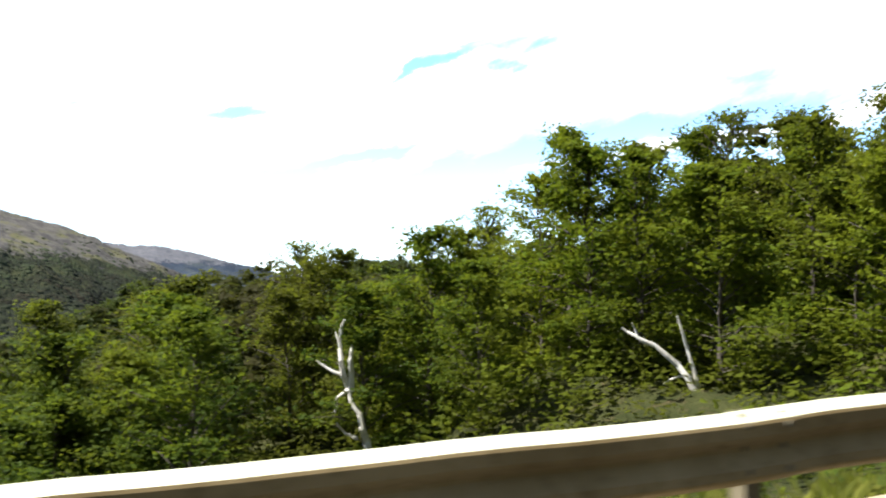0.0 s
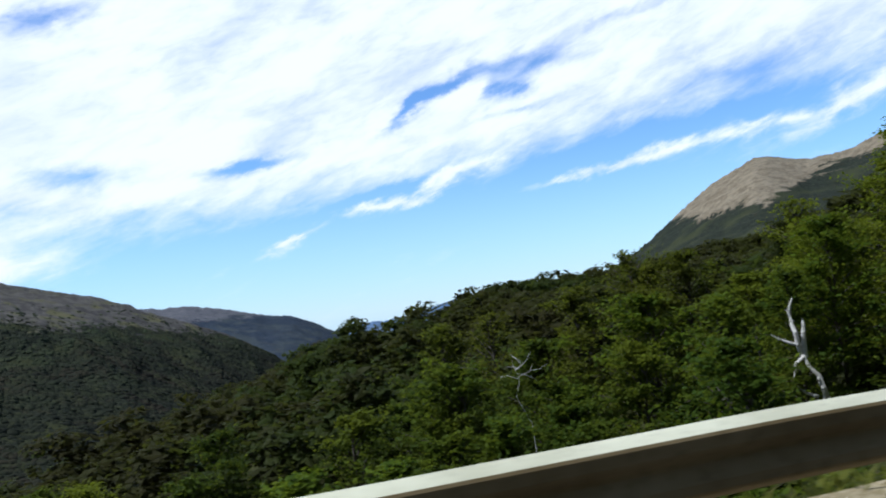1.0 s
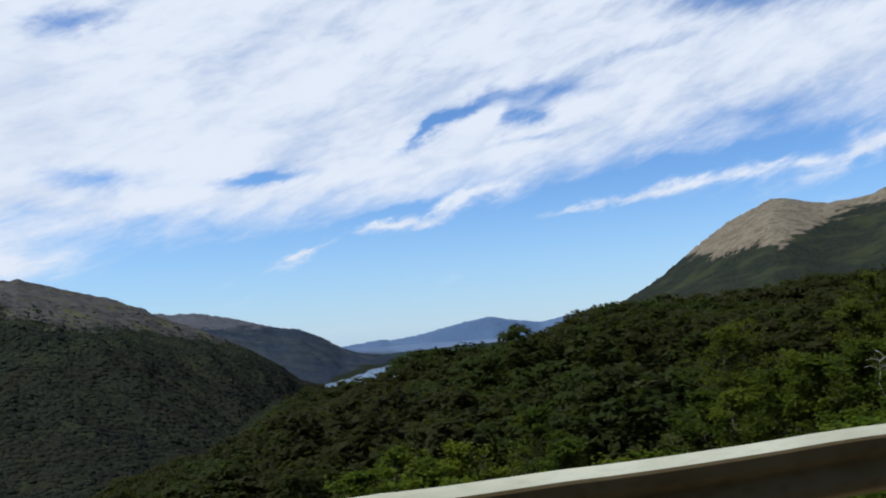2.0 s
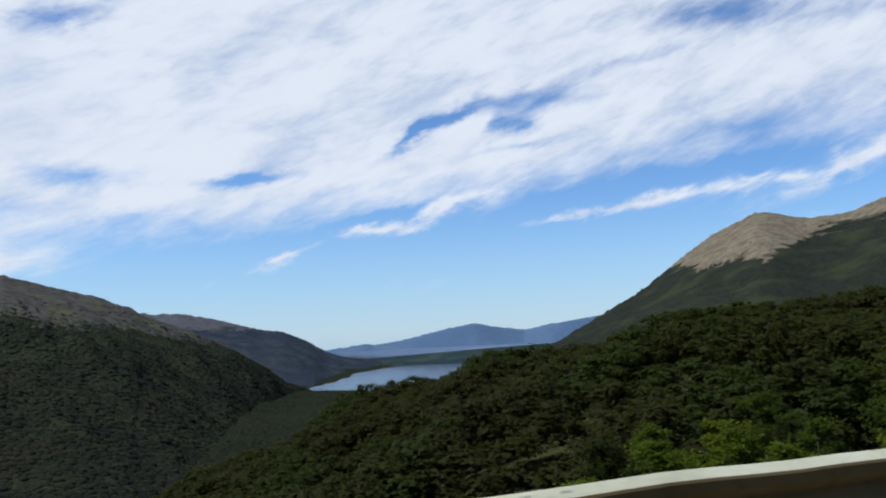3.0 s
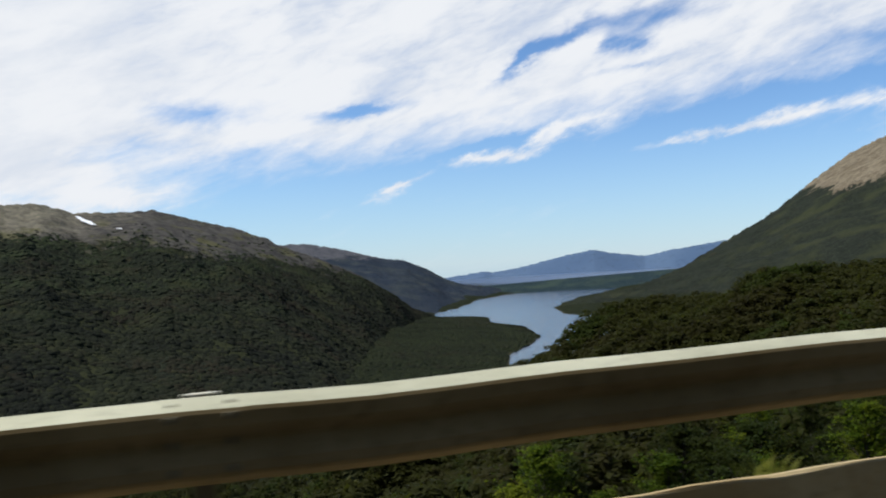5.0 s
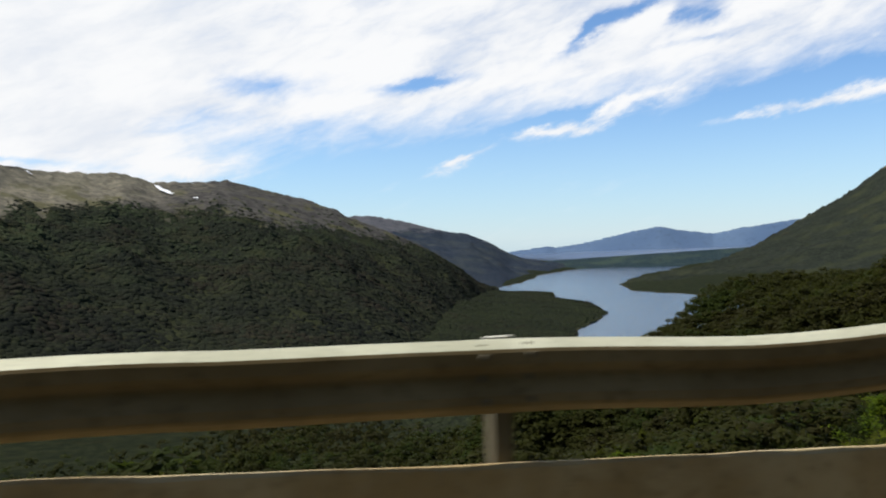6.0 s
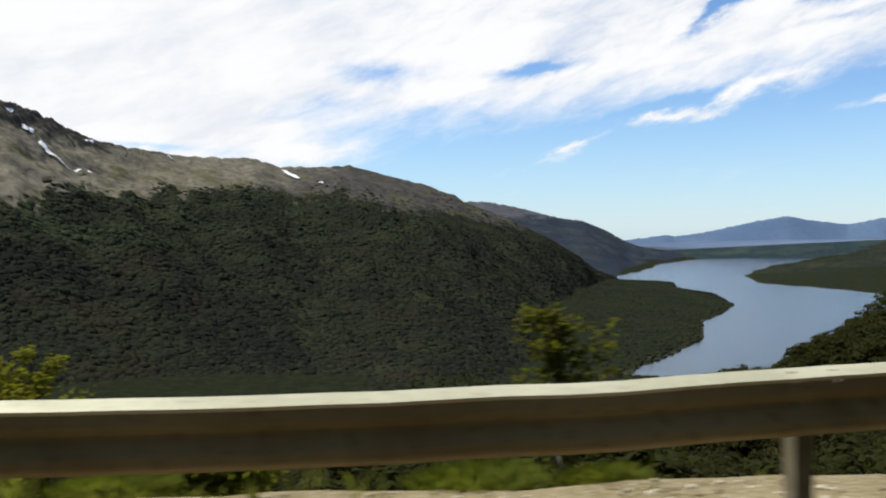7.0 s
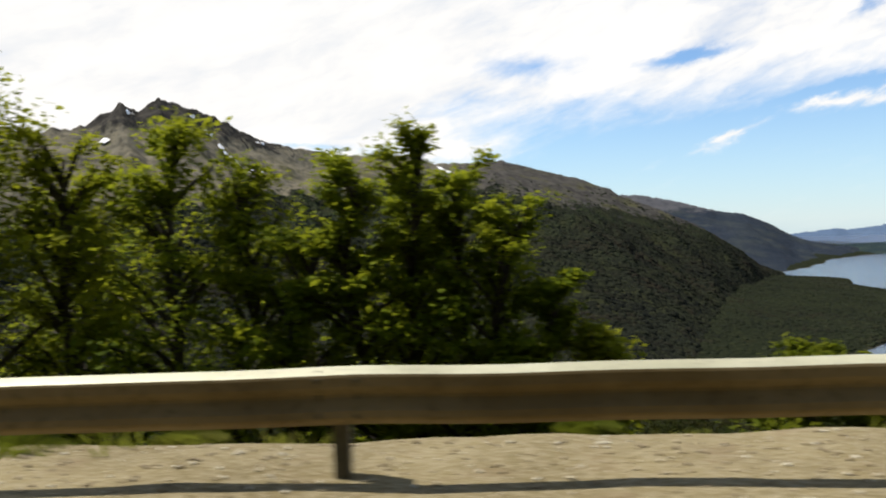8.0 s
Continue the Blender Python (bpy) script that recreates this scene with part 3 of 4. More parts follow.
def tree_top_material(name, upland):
    """Far tree tops, greyed for haze. Where the wood climbs a mountain, its green is lightened with height as by haze,
    over darker green and brown heads below.
    """
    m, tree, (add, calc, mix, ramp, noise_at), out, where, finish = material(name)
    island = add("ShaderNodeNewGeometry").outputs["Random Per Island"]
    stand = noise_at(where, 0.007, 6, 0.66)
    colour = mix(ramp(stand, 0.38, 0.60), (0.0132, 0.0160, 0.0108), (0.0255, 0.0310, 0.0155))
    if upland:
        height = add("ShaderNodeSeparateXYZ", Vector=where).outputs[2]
        # haze put into the colour: paler green with height, broken by noise
        high_tone = ramp(calc("MULTIPLY_ADD", calc("SUBTRACT", noise_at(where, 0.010, 5, 0.65), 0.5), 260.0, height), -70, 60)
        colour = mix(high_tone, mix(ramp(stand, 0.38, 0.60), (0.0108, 0.0125, 0.0098), (0.0195, 0.0225, 0.0135)), mix(ramp(stand, 0.38, 0.60), (0.0185, 0.0225, 0.0150), (0.0370, 0.0470, 0.0230)))
    colour = mix(ramp(noise_at(where, 0.009, 6, 0.68), 0.50, 0.62, 0.0, 0.6), colour, (0.0265, 0.0215, 0.0150))
    colour = mix(ramp(noise_at(where, 0.030, 3, 0.6), 0.54, 0.68, 0.0, 0.6), colour, (0.0135, 0.0150, 0.0110))
    colour = mix(ramp(island, 0.0, 0.35, 0.35, 0.0), colour, (0.0130, 0.0150, 0.0105))
    colour = mix(ramp(island, 0.75, 1.0, 0.0, 0.35), colour, (0.038, 0.0420, 0.0190))
    finish(colour, 1.0, 0.0, noise_at(where, 0.5, 3), 0.25, 1.2).inputs["Specular IOR Level"].default_value = 0.02
    return m


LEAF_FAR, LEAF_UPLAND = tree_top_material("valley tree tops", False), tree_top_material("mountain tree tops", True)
far_woods()
slope_woods()

# ---- road ----
road = tagged(sheet("road", 130, 6, lambda u, v: road_point(-60 + 260 * u, -7.6 + 10.34 * v, -0.03 + 0.02 * v), ASPHALT), "grey asphalt mountain road", "road", kind="structure")


def shoulder(u, v):
    s = -60 + 260 * u
    lat = 2.70 + (verge_edge(s) - 2.70) * v
    bump = 0.035 * fbm(s * 0.9, lat * 0.9, 4.0)
    return road_point(s, lat, bump - 0.25 * ease(v, 0.88, 1.0) + 0.07 * ease(lat, 2.6, 4.0) * ease(s, 104, 116))


tagged(sheet("pavement", 1000, 24, shoulder, GRAVEL), "pale stony gravel shoulder beside the road", "gravel shoulder", kind="structure")

# ---- guard rail ----
RAIL_TOP = [(-30, 0.82), (-3, 0.816), (-0.7, 0.764), (0.6, 0.732), (3.4, 0.757), (5.1, 0.768), (7.1, 0.775), (8.7, 0.805), (10.2, 0.765), (12.9, 0.758), (15, 0.79), (16.3, 0.797), (19.1, 0.795),
            (21.5, 0.778), (23, 0.80), (25, 0.80), (40, 0.73), (45.2, 0.68), (47.5, 0.695), (53.3, 0.52), (55.5, 0.535), (61.2, 0.60), (61.9, 0.70), (64, 0.82), (65.7, 0.97), (67.3, 0.925), (68.9, 0.91), (70.4, 0.893), (71.3, 0.924), (72.5, 0.947), (74.1, 1.02), (77.2, 0.978),
            (90, 0.95), (94.9, 0.932), (95.6, 0.888), (96.2, 0.955), (97, 0.978), (98.7, 1.03), (101, 0.95), (103.1, 0.874), (105.3, 0.832), (107.1, 0.85), (109, 0.80), (111.6, 0.752), (113.1, 0.715), (115.4, 0.757), (119.9, 0.69), (122.5, 0.668), (125, 0.668),
            (128, 0.692), (130.5, 0.684), (132.9, 0.65), (170, 0.65)]
RAIL_OFF = [(-30, 2.85), (16, 2.85), (26, 3.0), (57, 3.2), (73, 2.95), (90, 3.0), (98, 3.2), (106, 3.5), (114, 3.25), (120, 3.5), (126, 4.0), (131, 4.2), (170, 4.6)]
BAY, POST0 = 3.81, 1.52


def rail_top(s):
    return between(s, RAIL_TOP) * 0.5 + 0.25 * between(s - 0.35, RAIL_TOP) + 0.25 * between(s + 0.35, RAIL_TOP)


def rail_off(s):
    return sum(between(s + d, RAIL_OFF) for d in (-3, -1, 1, 3)) / 4


# half-profile of the beam from its top edge down: (height, stand-out towards the road)
BEAM = [(0.0, 0.0), (-0.003, 0.010), (-0.026, 0.066), (-0.032, 0.078), (-0.046, 0.083), (-0.094, 0.083), (-0.104, 0.079), (-0.114, 0.072), (-0.134, 0.050), (-0.142, 0.045),
        (-0.156, 0.045), (-0.164, 0.048), (-0.200, 0.070), (-0.212, 0.077), (-0.222, 0.082), (-0.256, 0.083), (-0.266, 0.078), (-0.276, 0.068), (-0.306, 0.012), (-0.312, 0.0)]


def guard_rail():
    rail = tagged(new("guardrail"), "weathered steel W-beam guardrail along the road edge", "guardrail")
    first = -7
    for i in range(first, 46):
        s0, s1 = POST0 + i * BAY - 0.16, POST0 + (i + 1) * BAY + 0.16
        rng = random.Random(i)
        sag = rng.uniform(-0.012, 0.012)
        bm = bmesh.new()
        rows = []
        for j in range(17):
            s = s0 + (s1 - s0) * j / 16
            lift = sag * math.sin(math.pi * j / 16) + 0.016 * noise.noise((s * 0.55, 1.7, 0)) + 0.012 * noise.noise((s * 1.6, 4.7, 0))
            proud = 0.004 * (i % 2)
            dent = 0.010 * noise.noise((s * 1.7, 8.0, 0))
            front = [bm.verts.new(road_point(s, rail_off(s) - out - proud + dent, rail_top(s) + h + lift)) for h, out in BEAM]
            back = [bm.verts.new(road_point(s, rail_off(s) - out - proud + dent + 0.004, rail_top(s) + h + lift)) for h, out in BEAM]
            rows.append(front + back[::-1])
        n = len(rows[0])
        for a, b in zip(rows, rows[1:]):
            for k in range(n):
                face = bm.faces.new((a[k], a[(k + 1) % n], b[(k + 1) % n], b[k]))
                face.material_index = 1 if k < 3 or k > n - 4 else 0        # lip painted as sunlit, the rest as shaded
        bm.faces.new(rows[0])
        bm.faces.new(rows[-1][::-1])
        bmesh.ops.recalc_face_normals(bm, faces=bm.faces)
        beam = part("beam", bm, RAIL_SHADED, rail, smooth=True)
        beam.data.materials.append(RAIL_LIT)
        beam.data.set_sharp_from_angle(angle=radians(14))
        # channel post behind the joint
        s = POST0 + i * BAY
        bm = bmesh.new()
        low = -0.25
        top = rail_top(s) - 0.02
        for dx0, dx1, dy0, dy1 in ((-0.043, 0.043, 0.02, 0.028), (-0.043, -0.036, 0.02, 0.125), (0.036, 0.043, 0.02, 0.125)):
            m = road_frame(s, rail_off(s))
            ring = [[bm.verts.new(m @ Vector((x, y, z))) for x, y in ((dx0, dy0), (dx1, dy0), (dx1, dy1), (dx0, dy1))] for z in (low, top)]
            for k in range(4):
                bm.faces.new((ring[0][k], ring[0][(k + 1) % 4], ring[1][(k + 1) % 4], ring[1][k]))
            bm.faces.new(ring[1])
            bm.faces.new(ring[0][::-1])
        bmesh.ops.recalc_face_normals(bm, faces=bm.faces)
        part("post", bm, POST_STEEL, rail)
        # bolts on the joint
        for dx in (-0.10, 0.10):
            for h, out in ((-0.018, 0.036), (-0.055, 0.082), (-0.150, 0.043), (-0.240, 0.082)):
                bm = bmesh.new()
                bmesh.ops.create_cone(bm, segments=8, cap_ends=True, radius1=0.016, radius2=0.012, depth=0.014,
                                      matrix=road_frame(s + dx, rail_off(s) - out - 0.008, rail_top(s) + h) @ pose(0, 0, 0, 60 if h == -0.018 else 90))
                part("bolt", bm, POST_STEEL, rail)
        if 57 < s < 103:
            bm = bmesh.new()
            bmesh.ops.create_cube(bm, size=1, matrix=road_frame(s, rail_off(s) + 0.05, rail_top(s) + 0.006) @ Matrix.Diagonal((0.11, 0.03, 0.014, 1)))
            bmesh.ops.bevel(bm, geom=bm.edges[:], offset=0.003, segments=1, affect="EDGES")
            part("reflector", bm, WHITE, rail, "small pale reflector clip")
    return rail


guard_rail()


def parapet():
    """The low wall under the rail, with a chipped top edge."""
    s0, s1, n = 46.0, 101.6, 260
    bm = bmesh.new()
    rows = []
    for j in range(n + 1):
        s = s0 + (s1 - s0) * j / n
        top = between(s, [(46, 0.28), (66, 0.30), (70.5, 0.335), (75, 0.42), (80, 0.40), (90, 0.33), (95, 0.37), (97, 0.47), (98.7, 0.58), (101.6, 0.64)])
        off = rail_off(s)
        chip = max(0.0, fbm(s * 1.3, 2.0, 1.0, 4)) * 0.035
        wav = 0.008 * fbm(s * 3.0, 7.0)
        rows.append([bm.verts.new(road_point(s, off + d, z)) for d, z in
                     ((-0.05 + wav, -0.2), (-0.045 + wav, top - 0.012 - chip), (-0.035 + chip, top + wav - chip * 0.3), (-0.005, top + wav - 0.004), (0.02, top - 0.03), (0.02, -0.6))])
    for a, b in zip(rows, rows[1:]):
        for k in range(5):
            bm.faces.new((a[k], a[k + 1], b[k + 1], b[k]))
    bm.faces.new(rows[0])
    bm.faces.new(rows[-1])
    bmesh.ops.recalc_face_normals(bm, faces=bm.faces)
    wall = part("wall_low", bm, CONCRETE, None)
    return tagged(wall, "low stained concrete parapet with chipped edge under the guardrail", "wall", kind="structure")


parapet()


# ---- plants ----
def tube(bm, path, radii, sides=6):
    rings = []
    for k, (c, r) in enumerate(zip(path, radii)):
        d = (path[min(k + 1, len(path) - 1)] - path[max(k - 1, 0)]).normalized()
        q = d.to_track_quat("Z", "Y")
        rings.append([bm.verts.new(c + q @ Vector((math.cos(a) * r, math.sin(a) * r, 0))) for a in (2 * math.pi * i / sides for i in range(sides))])
    for a, b in zip(rings, rings[1:]):
        for i in range(sides):
            bm.faces.new((a[i], a[(i + 1) % sides], b[(i + 1) % sides], b[i]))
    bm.faces.new(rings[-1])


def leaf_cloud(rng, centres, count, size, flat=0.45):
    """Small folded leaf sprays round the given (centre, radius) clumps."""
    verts, faces = [], []
    total = sum(r * r for _, r in centres)
    for c, r in centres:
        for _ in range(max(4, int(count * r * r / total))):
            d = Vector((rng.gauss(0, 1), rng.gauss(0, 1), rng.gauss(0, 1))).normalized()
            p = c + Vector((d.x, d.y, d.z * flat)) * r * rng.uniform(0.35, 1.0) ** 0.6
            up = (Vector((0, 0, 1)) + d * rng.uniform(0.0, 0.9) + Vector((rng.uniform(-1, 1), rng.uniform(-1, 1), 0)) * 0.5).normalized()
            u = up.orthogonal().normalized()
            u = (Matrix.Rotation(rng.uniform(0, 6.28), 3, up) @ u)
            w = up.cross(u)
            k = size * rng.uniform(0.6, 1.35)
            n = len(verts)
            verts += [p - u * k * 0.5, p + w * k * 0.28 - up * k * 0.08, p + u * k * 0.5, p - w * k * 0.28 - up * k * 0.08]
            faces.append((n, n + 1, n + 2, n + 3))
    return verts, faces


def crown_clumps(rng, tall, width, start, n, lean=0.0):
    out = []
    for i in range(n):
        k = rng.uniform(0, 1)
        z = tall * (start + (1 - start) * k)
        prof = math.sin(math.pi * (0.18 + 0.80 * k)) ** 0.7
        a = rng.uniform(0, 2 * math.pi)
        d = width * prof * math.sqrt(rng.uniform(0.1, 1.0))
        out.append((Vector((math.cos(a) * d + lean * k, math.sin(a) * d, z)), width * rng.uniform(0.24, 0.46)))
    return out


def add_leaf(rng, verts, faces, p, size):
    up = Vector((rng.gauss(0, 0.5), rng.gauss(0, 0.5), 1)).normalized()
    u = Matrix.Rotation(rng.uniform(0, 6.28), 3, up) @ up.orthogonal().normalized()
    w = up.cross(u)
    k = size * rng.uniform(0.6, 1.3)
    n = len(verts)
    verts += [p - u * k * 0.5, p + w * k * 0.30 - up * k * 0.08, p + u * k * 0.5, p - w * k * 0.30 - up * k * 0.08]
    faces.append((n, n + 1, n + 2, n + 3))


def tree(seed, tall, width, leaf, limbs=44, twigs=6, per_twig=16, start=0.1, mat=None, name="tree", label="", category="tree", loose=0.10):
    """A trunk with rising limbs; each limb carries flat leafy sprays along its twigs."""
    rng = random.Random(seed)
    root = tagged(new(name), label, category)
    bm = bmesh.new()
    bend = [Vector((rng.uniform(-0.03, 0.03) * tall * k / 6, rng.uniform(-0.03, 0.03) * tall * k / 6, tall * 0.94 * k / 6 - (0.6 if k == 0 else 0))) for k in range(7)]
    tube(bm, bend, [tall * 0.012 * (1.05 - k / 6.2) + 0.010 for k in range(7)], 7)
    verts, faces = [], []
    for i in range(limbs):
        k = (i + rng.random()) / limbs
        h = start + (0.98 - start) * k
        j = min(5, int(h * 6))
        p0 = bend[j].lerp(bend[j + 1], h * 6 - j)
        reach = width * min(1.0, 0.55 + k * 2.2) * (1.12 - 0.66 * k ** 1.8) * rng.uniform(0.55, 1.15)
        az, rise = rng.uniform(0, 2 * math.pi), radians(12 + 50 * k + rng.uniform(-14, 14))
        reach = min(reach, max(0.16 * width, (tall * 0.97 - p0.z) / max(0.2, math.sin(rise))))
        d = Vector((math.cos(az) * math.cos(rise), math.sin(az) * math.cos(rise), math.sin(rise)))
        mid = p0 + d * reach * 0.5 + Vector((0, 0, 0.05 * reach))
        end = p0 + d * reach + Vector((0, 0, -0.04 * reach))
        tube(bm, [p0, mid, end], [tall * 0.0042, tall * 0.0028, 0.004], 4)
        for _ in range(twigs):
            t = rng.uniform(0.22, 1.0)
            b0 = p0.lerp(mid, t * 2) if t < 0.5 else mid.lerp(end, t * 2 - 1)
            turn = az + rng.choice((-1, 1)) * rng.uniform(0.1, 1.0)
            up = rise * 0.5 + rng.uniform(-0.30, 0.35)
            e = Vector((math.cos(turn) * math.cos(up), math.sin(turn) * math.cos(up), math.sin(up)))
            length = reach * rng.uniform(0.25, 0.5)
            for _ in range(per_twig):
                q = b0 + e * length * rng.random() + Vector((rng.gauss(0, 1), rng.gauss(0, 1), rng.gauss(0, 0.45))) * loose * (0.6 + 0.4 * reach)
                add_leaf(rng, verts, faces, q, leaf)
    part("trunk", bm, BARK, root, smooth=True)
    crown = new("crown", mesh_of("crown", verts, faces, mat or LEAF_FOREST))
    crown.parent = root
    return root


def clearing(x, y, half):
    """The open strips in front of the two bleached dead trees."""
    k, j = (y + 3) / 31.8, (y + 3) / 26.6
    return (6 < y < 28.5 and any(abs(x - (x0 + (70.35 - x0) * k)) < half for x0 in (52, 58, 65))
            or 9 < y < 23.3 and any(abs(x - (x0 + (78.4 - x0) * j)) < half * 0.55 for x0 in (59, 65)))


def forest():
    protos = [tree(40 + k, 7.4 + 0.45 * k, 2.5 + 0.3 * (k % 3), 0.25, 46, 6, 20, 0.05, LEAF_NEAR if k % 2 else LEAF_FOREST, loose=0.19,
                   label="leafy southern beech tree on the slope below the road") for k in range(6)]
    rng = random.Random(5)
    spots = []
    for gx in range(-190, 150, 1):
        for gy in range(0, 250, 1):
            if rng.random() > (0.19 if gy > 85 and gx > -20 else 0.11):
                continue
            x, y = gx + rng.random(), gy + rng.random()
            s, lat = road_place(x, y)
            if any((x - a) ** 2 + (y - b) ** 2 < r * r for a, b, r in ((69, 25, 3.6), (67, 19, 3.0), (69.5, 22, 3.2), (71, 19, 2.2), (60, 16, 2.2), (66, 14, 2.0), (56, 26, 2.2), (54, 21, 2.0), (76, 20, 2.2), (74, 15, 1.8))):
                continue
            if clearing(x, y, 2.7):
                continue
            if lat < verge_edge(s) + (4.5 if s < 60 else 8) or (s > 104 and lat < 13) or math.hypot(x, y) > 265 or (x > -50 and y > 190) or (x < -60 and math.hypot(x, y) < 95):
                continue
            spots.append((min(math.hypot(x - 65 + 10 * k, y - 4) for k in range(7)), x, y))
    spots.sort()
    chosen, rest = [], []
    for d, x, y in spots:
        near = min(((x - a) ** 2 + (y - b) ** 2 for a, b in chosen + rest), default=99)
        if near < (2.7 if x > -60 and y < 85 else 1.9 if x > -20 else 12):
            continue
        if len(chosen) < 285:
            chosen.append((x, y))
        else:
            rest.append((x, y))
    for i, (x, y) in enumerate(chosen):
        z = land_height(x, y)
        k = min(1.15, max(0.22, (canopy_height(x, y) + rng.uniform(-1.2, 0.8) - z) / 7.6))
        m = pose(x, y, z - 0.2, 0, 0, rng.uniform(0, 360)) @ Matrix.Diagonal((1, 1, 1, 1))
        if i < len(protos):
            ob = protos[i]
            ob.matrix_basis = m
        else:
            bright = x > 40 and y < 58
            ob = copy_thing(protos[2 * rng.randrange(3) + (1 if rng.random() < (0.92 if bright else 0.5 if x > 15 and y < 75 else 0.25) else 0)], m)
        ob.scale = (k, k, k * rng.uniform(0.9, 1.1))
        tagged(ob, group="beech trees of the near slope")
    verts, faces = [], []
    for x, y in rest:
        tall = max(2.5, canopy_height(x, y) + rng.uniform(-1.2, 1.0) - land_height(x, y))
        v, f = leaf_cloud(rng, [(c + Vector((x, y, land_height(x, y))), r) for c, r in crown_clumps(rng, tall, 2.7 if x > -60 else 3.6, 0.30, 14)], 230 if x > -60 else 180, 0.80 if x > -60 else 1.2)
        o = len(verts)
        verts += v
        faces += [tuple(i + o for i in q) for q in f]
    tagged(new("woodland", mesh_of("woodland", verts, faces, LEAF_FOREST)), "dense dark green beech wood on the spur", "woodland", kind="stuff")


forest()


# ---- single plants by the rail ----
def spot(s, lat, top):
    """Where a plant stands beside the road, and how tall it is if its top reaches that height over the road."""
    p = road_point(s, lat)
    z = land_height(p.x, p.y)
    return pose(p.x, p.y, z - 0.1, 0, 0, (s * 77) % 360), top - z + 0.1


for k, (s, lat, top, width) in enumerate([(137.1, 10.5, 4.3, 1.5), (135.7, 10.7, 3.0, 1.2), (134.3, 10.5, 3.15, 1.25), (133.3, 10.8, 2.6, 1.0), (131.75, 10.5, 2.65, 0.85), (130.95, 10.5, 2.95, 0.9),
                                          (130.4, 10.9, 2.6, 0.8), (129.85, 10.5, 1.9, 0.8), (129.35, 10.4, 0.95, 0.65), (128.7, 10.5, 0.15, 0.7), (132.5, 10.4, 1.5, 1.0),
                                          (138.6, 10.6, 4.0, 1.6), (136.2, 12.2, 2.7, 1.5), (131.3, 12.0, 2.1, 1.3)]):
    m, tall = spot(s, lat, top)
    tree(200 + k, tall + 0.15, width * 1.5, 0.12, 92, 8, 16, 0.18, LEAF_YOUNG, loose=0.10, label="bright green young beech tree behind the guardrail").matrix_basis = m
for k, (s, lat, top, width) in enumerate([(121.8, 9.6, 0.82, 0.85), (122.7, 9.6, 0.36, 0.8), (120.5, 9.8, 0.30, 0.8), (121.2, 9.4, 0.2, 0.9), (123.4, 9.8, -0.3, 0.7), (126.3, 9.6, 0.0, 0.8), (125.2, 9.9, -0.3, 0.8),
                                          (118.6, 13.5, -0.1, 1.4), (5.0, 6.6, -0.5, 0.5), (115.5, 8.6, -0.5, 0.8)]):
    m, tall = spot(s, lat, top)
    tree(300 + k, max(0.6, tall), width * 1.4, 0.105, 100, 8, 20, 0.06, LEAF_YELLOW, "shrub", "yellow-green leafy shrub below the guardrail", "shrub", 0.09).matrix_basis = m

for k, (s, lat, top, width) in enumerate([(102.75, 6.0, -0.42, 0.45), (101.5, 6.2, -0.6, 0.5), (67.3, 5.7, -0.28, 0.3)]):
    m, tall = spot(s, lat, top)
    tree(320 + k, max(0.5, tall), width * 1.4, 0.105, 80, 7, 14, 0.06, LEAF_NEAR, "shrub", "green leafy shrub below the guardrail", "shrub", 0.09).matrix_basis = m

m, tall = spot(112.0, 7.4, 0.72)
tree(310, tall, 0.85, 0.11, 60, 6, 9, 0.12, LEAF_OLIVE, "shrub", "olive-brown thin leafy shrub below the guardrail", "shrub", 0.12).matrix_basis = m

# slender trees whose thin tops stand clear of the canopy
for k, (x, y, top) in enumerate([(80.5, 33.0, 6.6), (86.5, 31.5, 8.0), (78.0, 38.0, 4.4), (70.0, 41.5, 2.9), (92.0, 34.0, 8.8), (63.0, 45.0, 0.5)]):
    z = land_height(x, y)
    tree(400 + k, top - z + 0.4, 2.3, 0.20, 52, 5, 9, 0.40, LEAF_NEAR, label="slender sparse-topped beech tree above the canopy", loose=0.12).matrix_basis = pose(x, y, z - 0.2)


def dead_wood(name, label, at, turn, limbs, scale):
    """A bare trunk from a few limbs: (base radius, then across and up, in steps)."""
    bm = bmesh.new()
    rng = random.Random(len(limbs))
    for radius, *steps in limbs:
        path = [Vector((x * scale, rng.uniform(-0.12, 0.12), z * scale)) for x, z in steps]
        smooth = []
        for a, b in zip(path, path[1:]):
            smooth += [a, a.lerp(b, 0.5) + Vector((rng.uniform(-1, 1), rng.uniform(-1, 1), 0)) * radius * 0.5]
        smooth.append(path[-1])
        tube(bm, smooth, [radius * 0.8 * (1 - 0.8 * k / len(smooth)) for k in range(len(smooth))], 7)
    me = bpy.data.meshes.new(name)
    bm.to_mesh(me)
    bm.free()
    me.materials.append(DEAD_WOOD)
    ob = tagged(new(name, me), label, "dead tree")
    ob.matrix_basis = pose(*at, 0, 0, turn)
    return ob


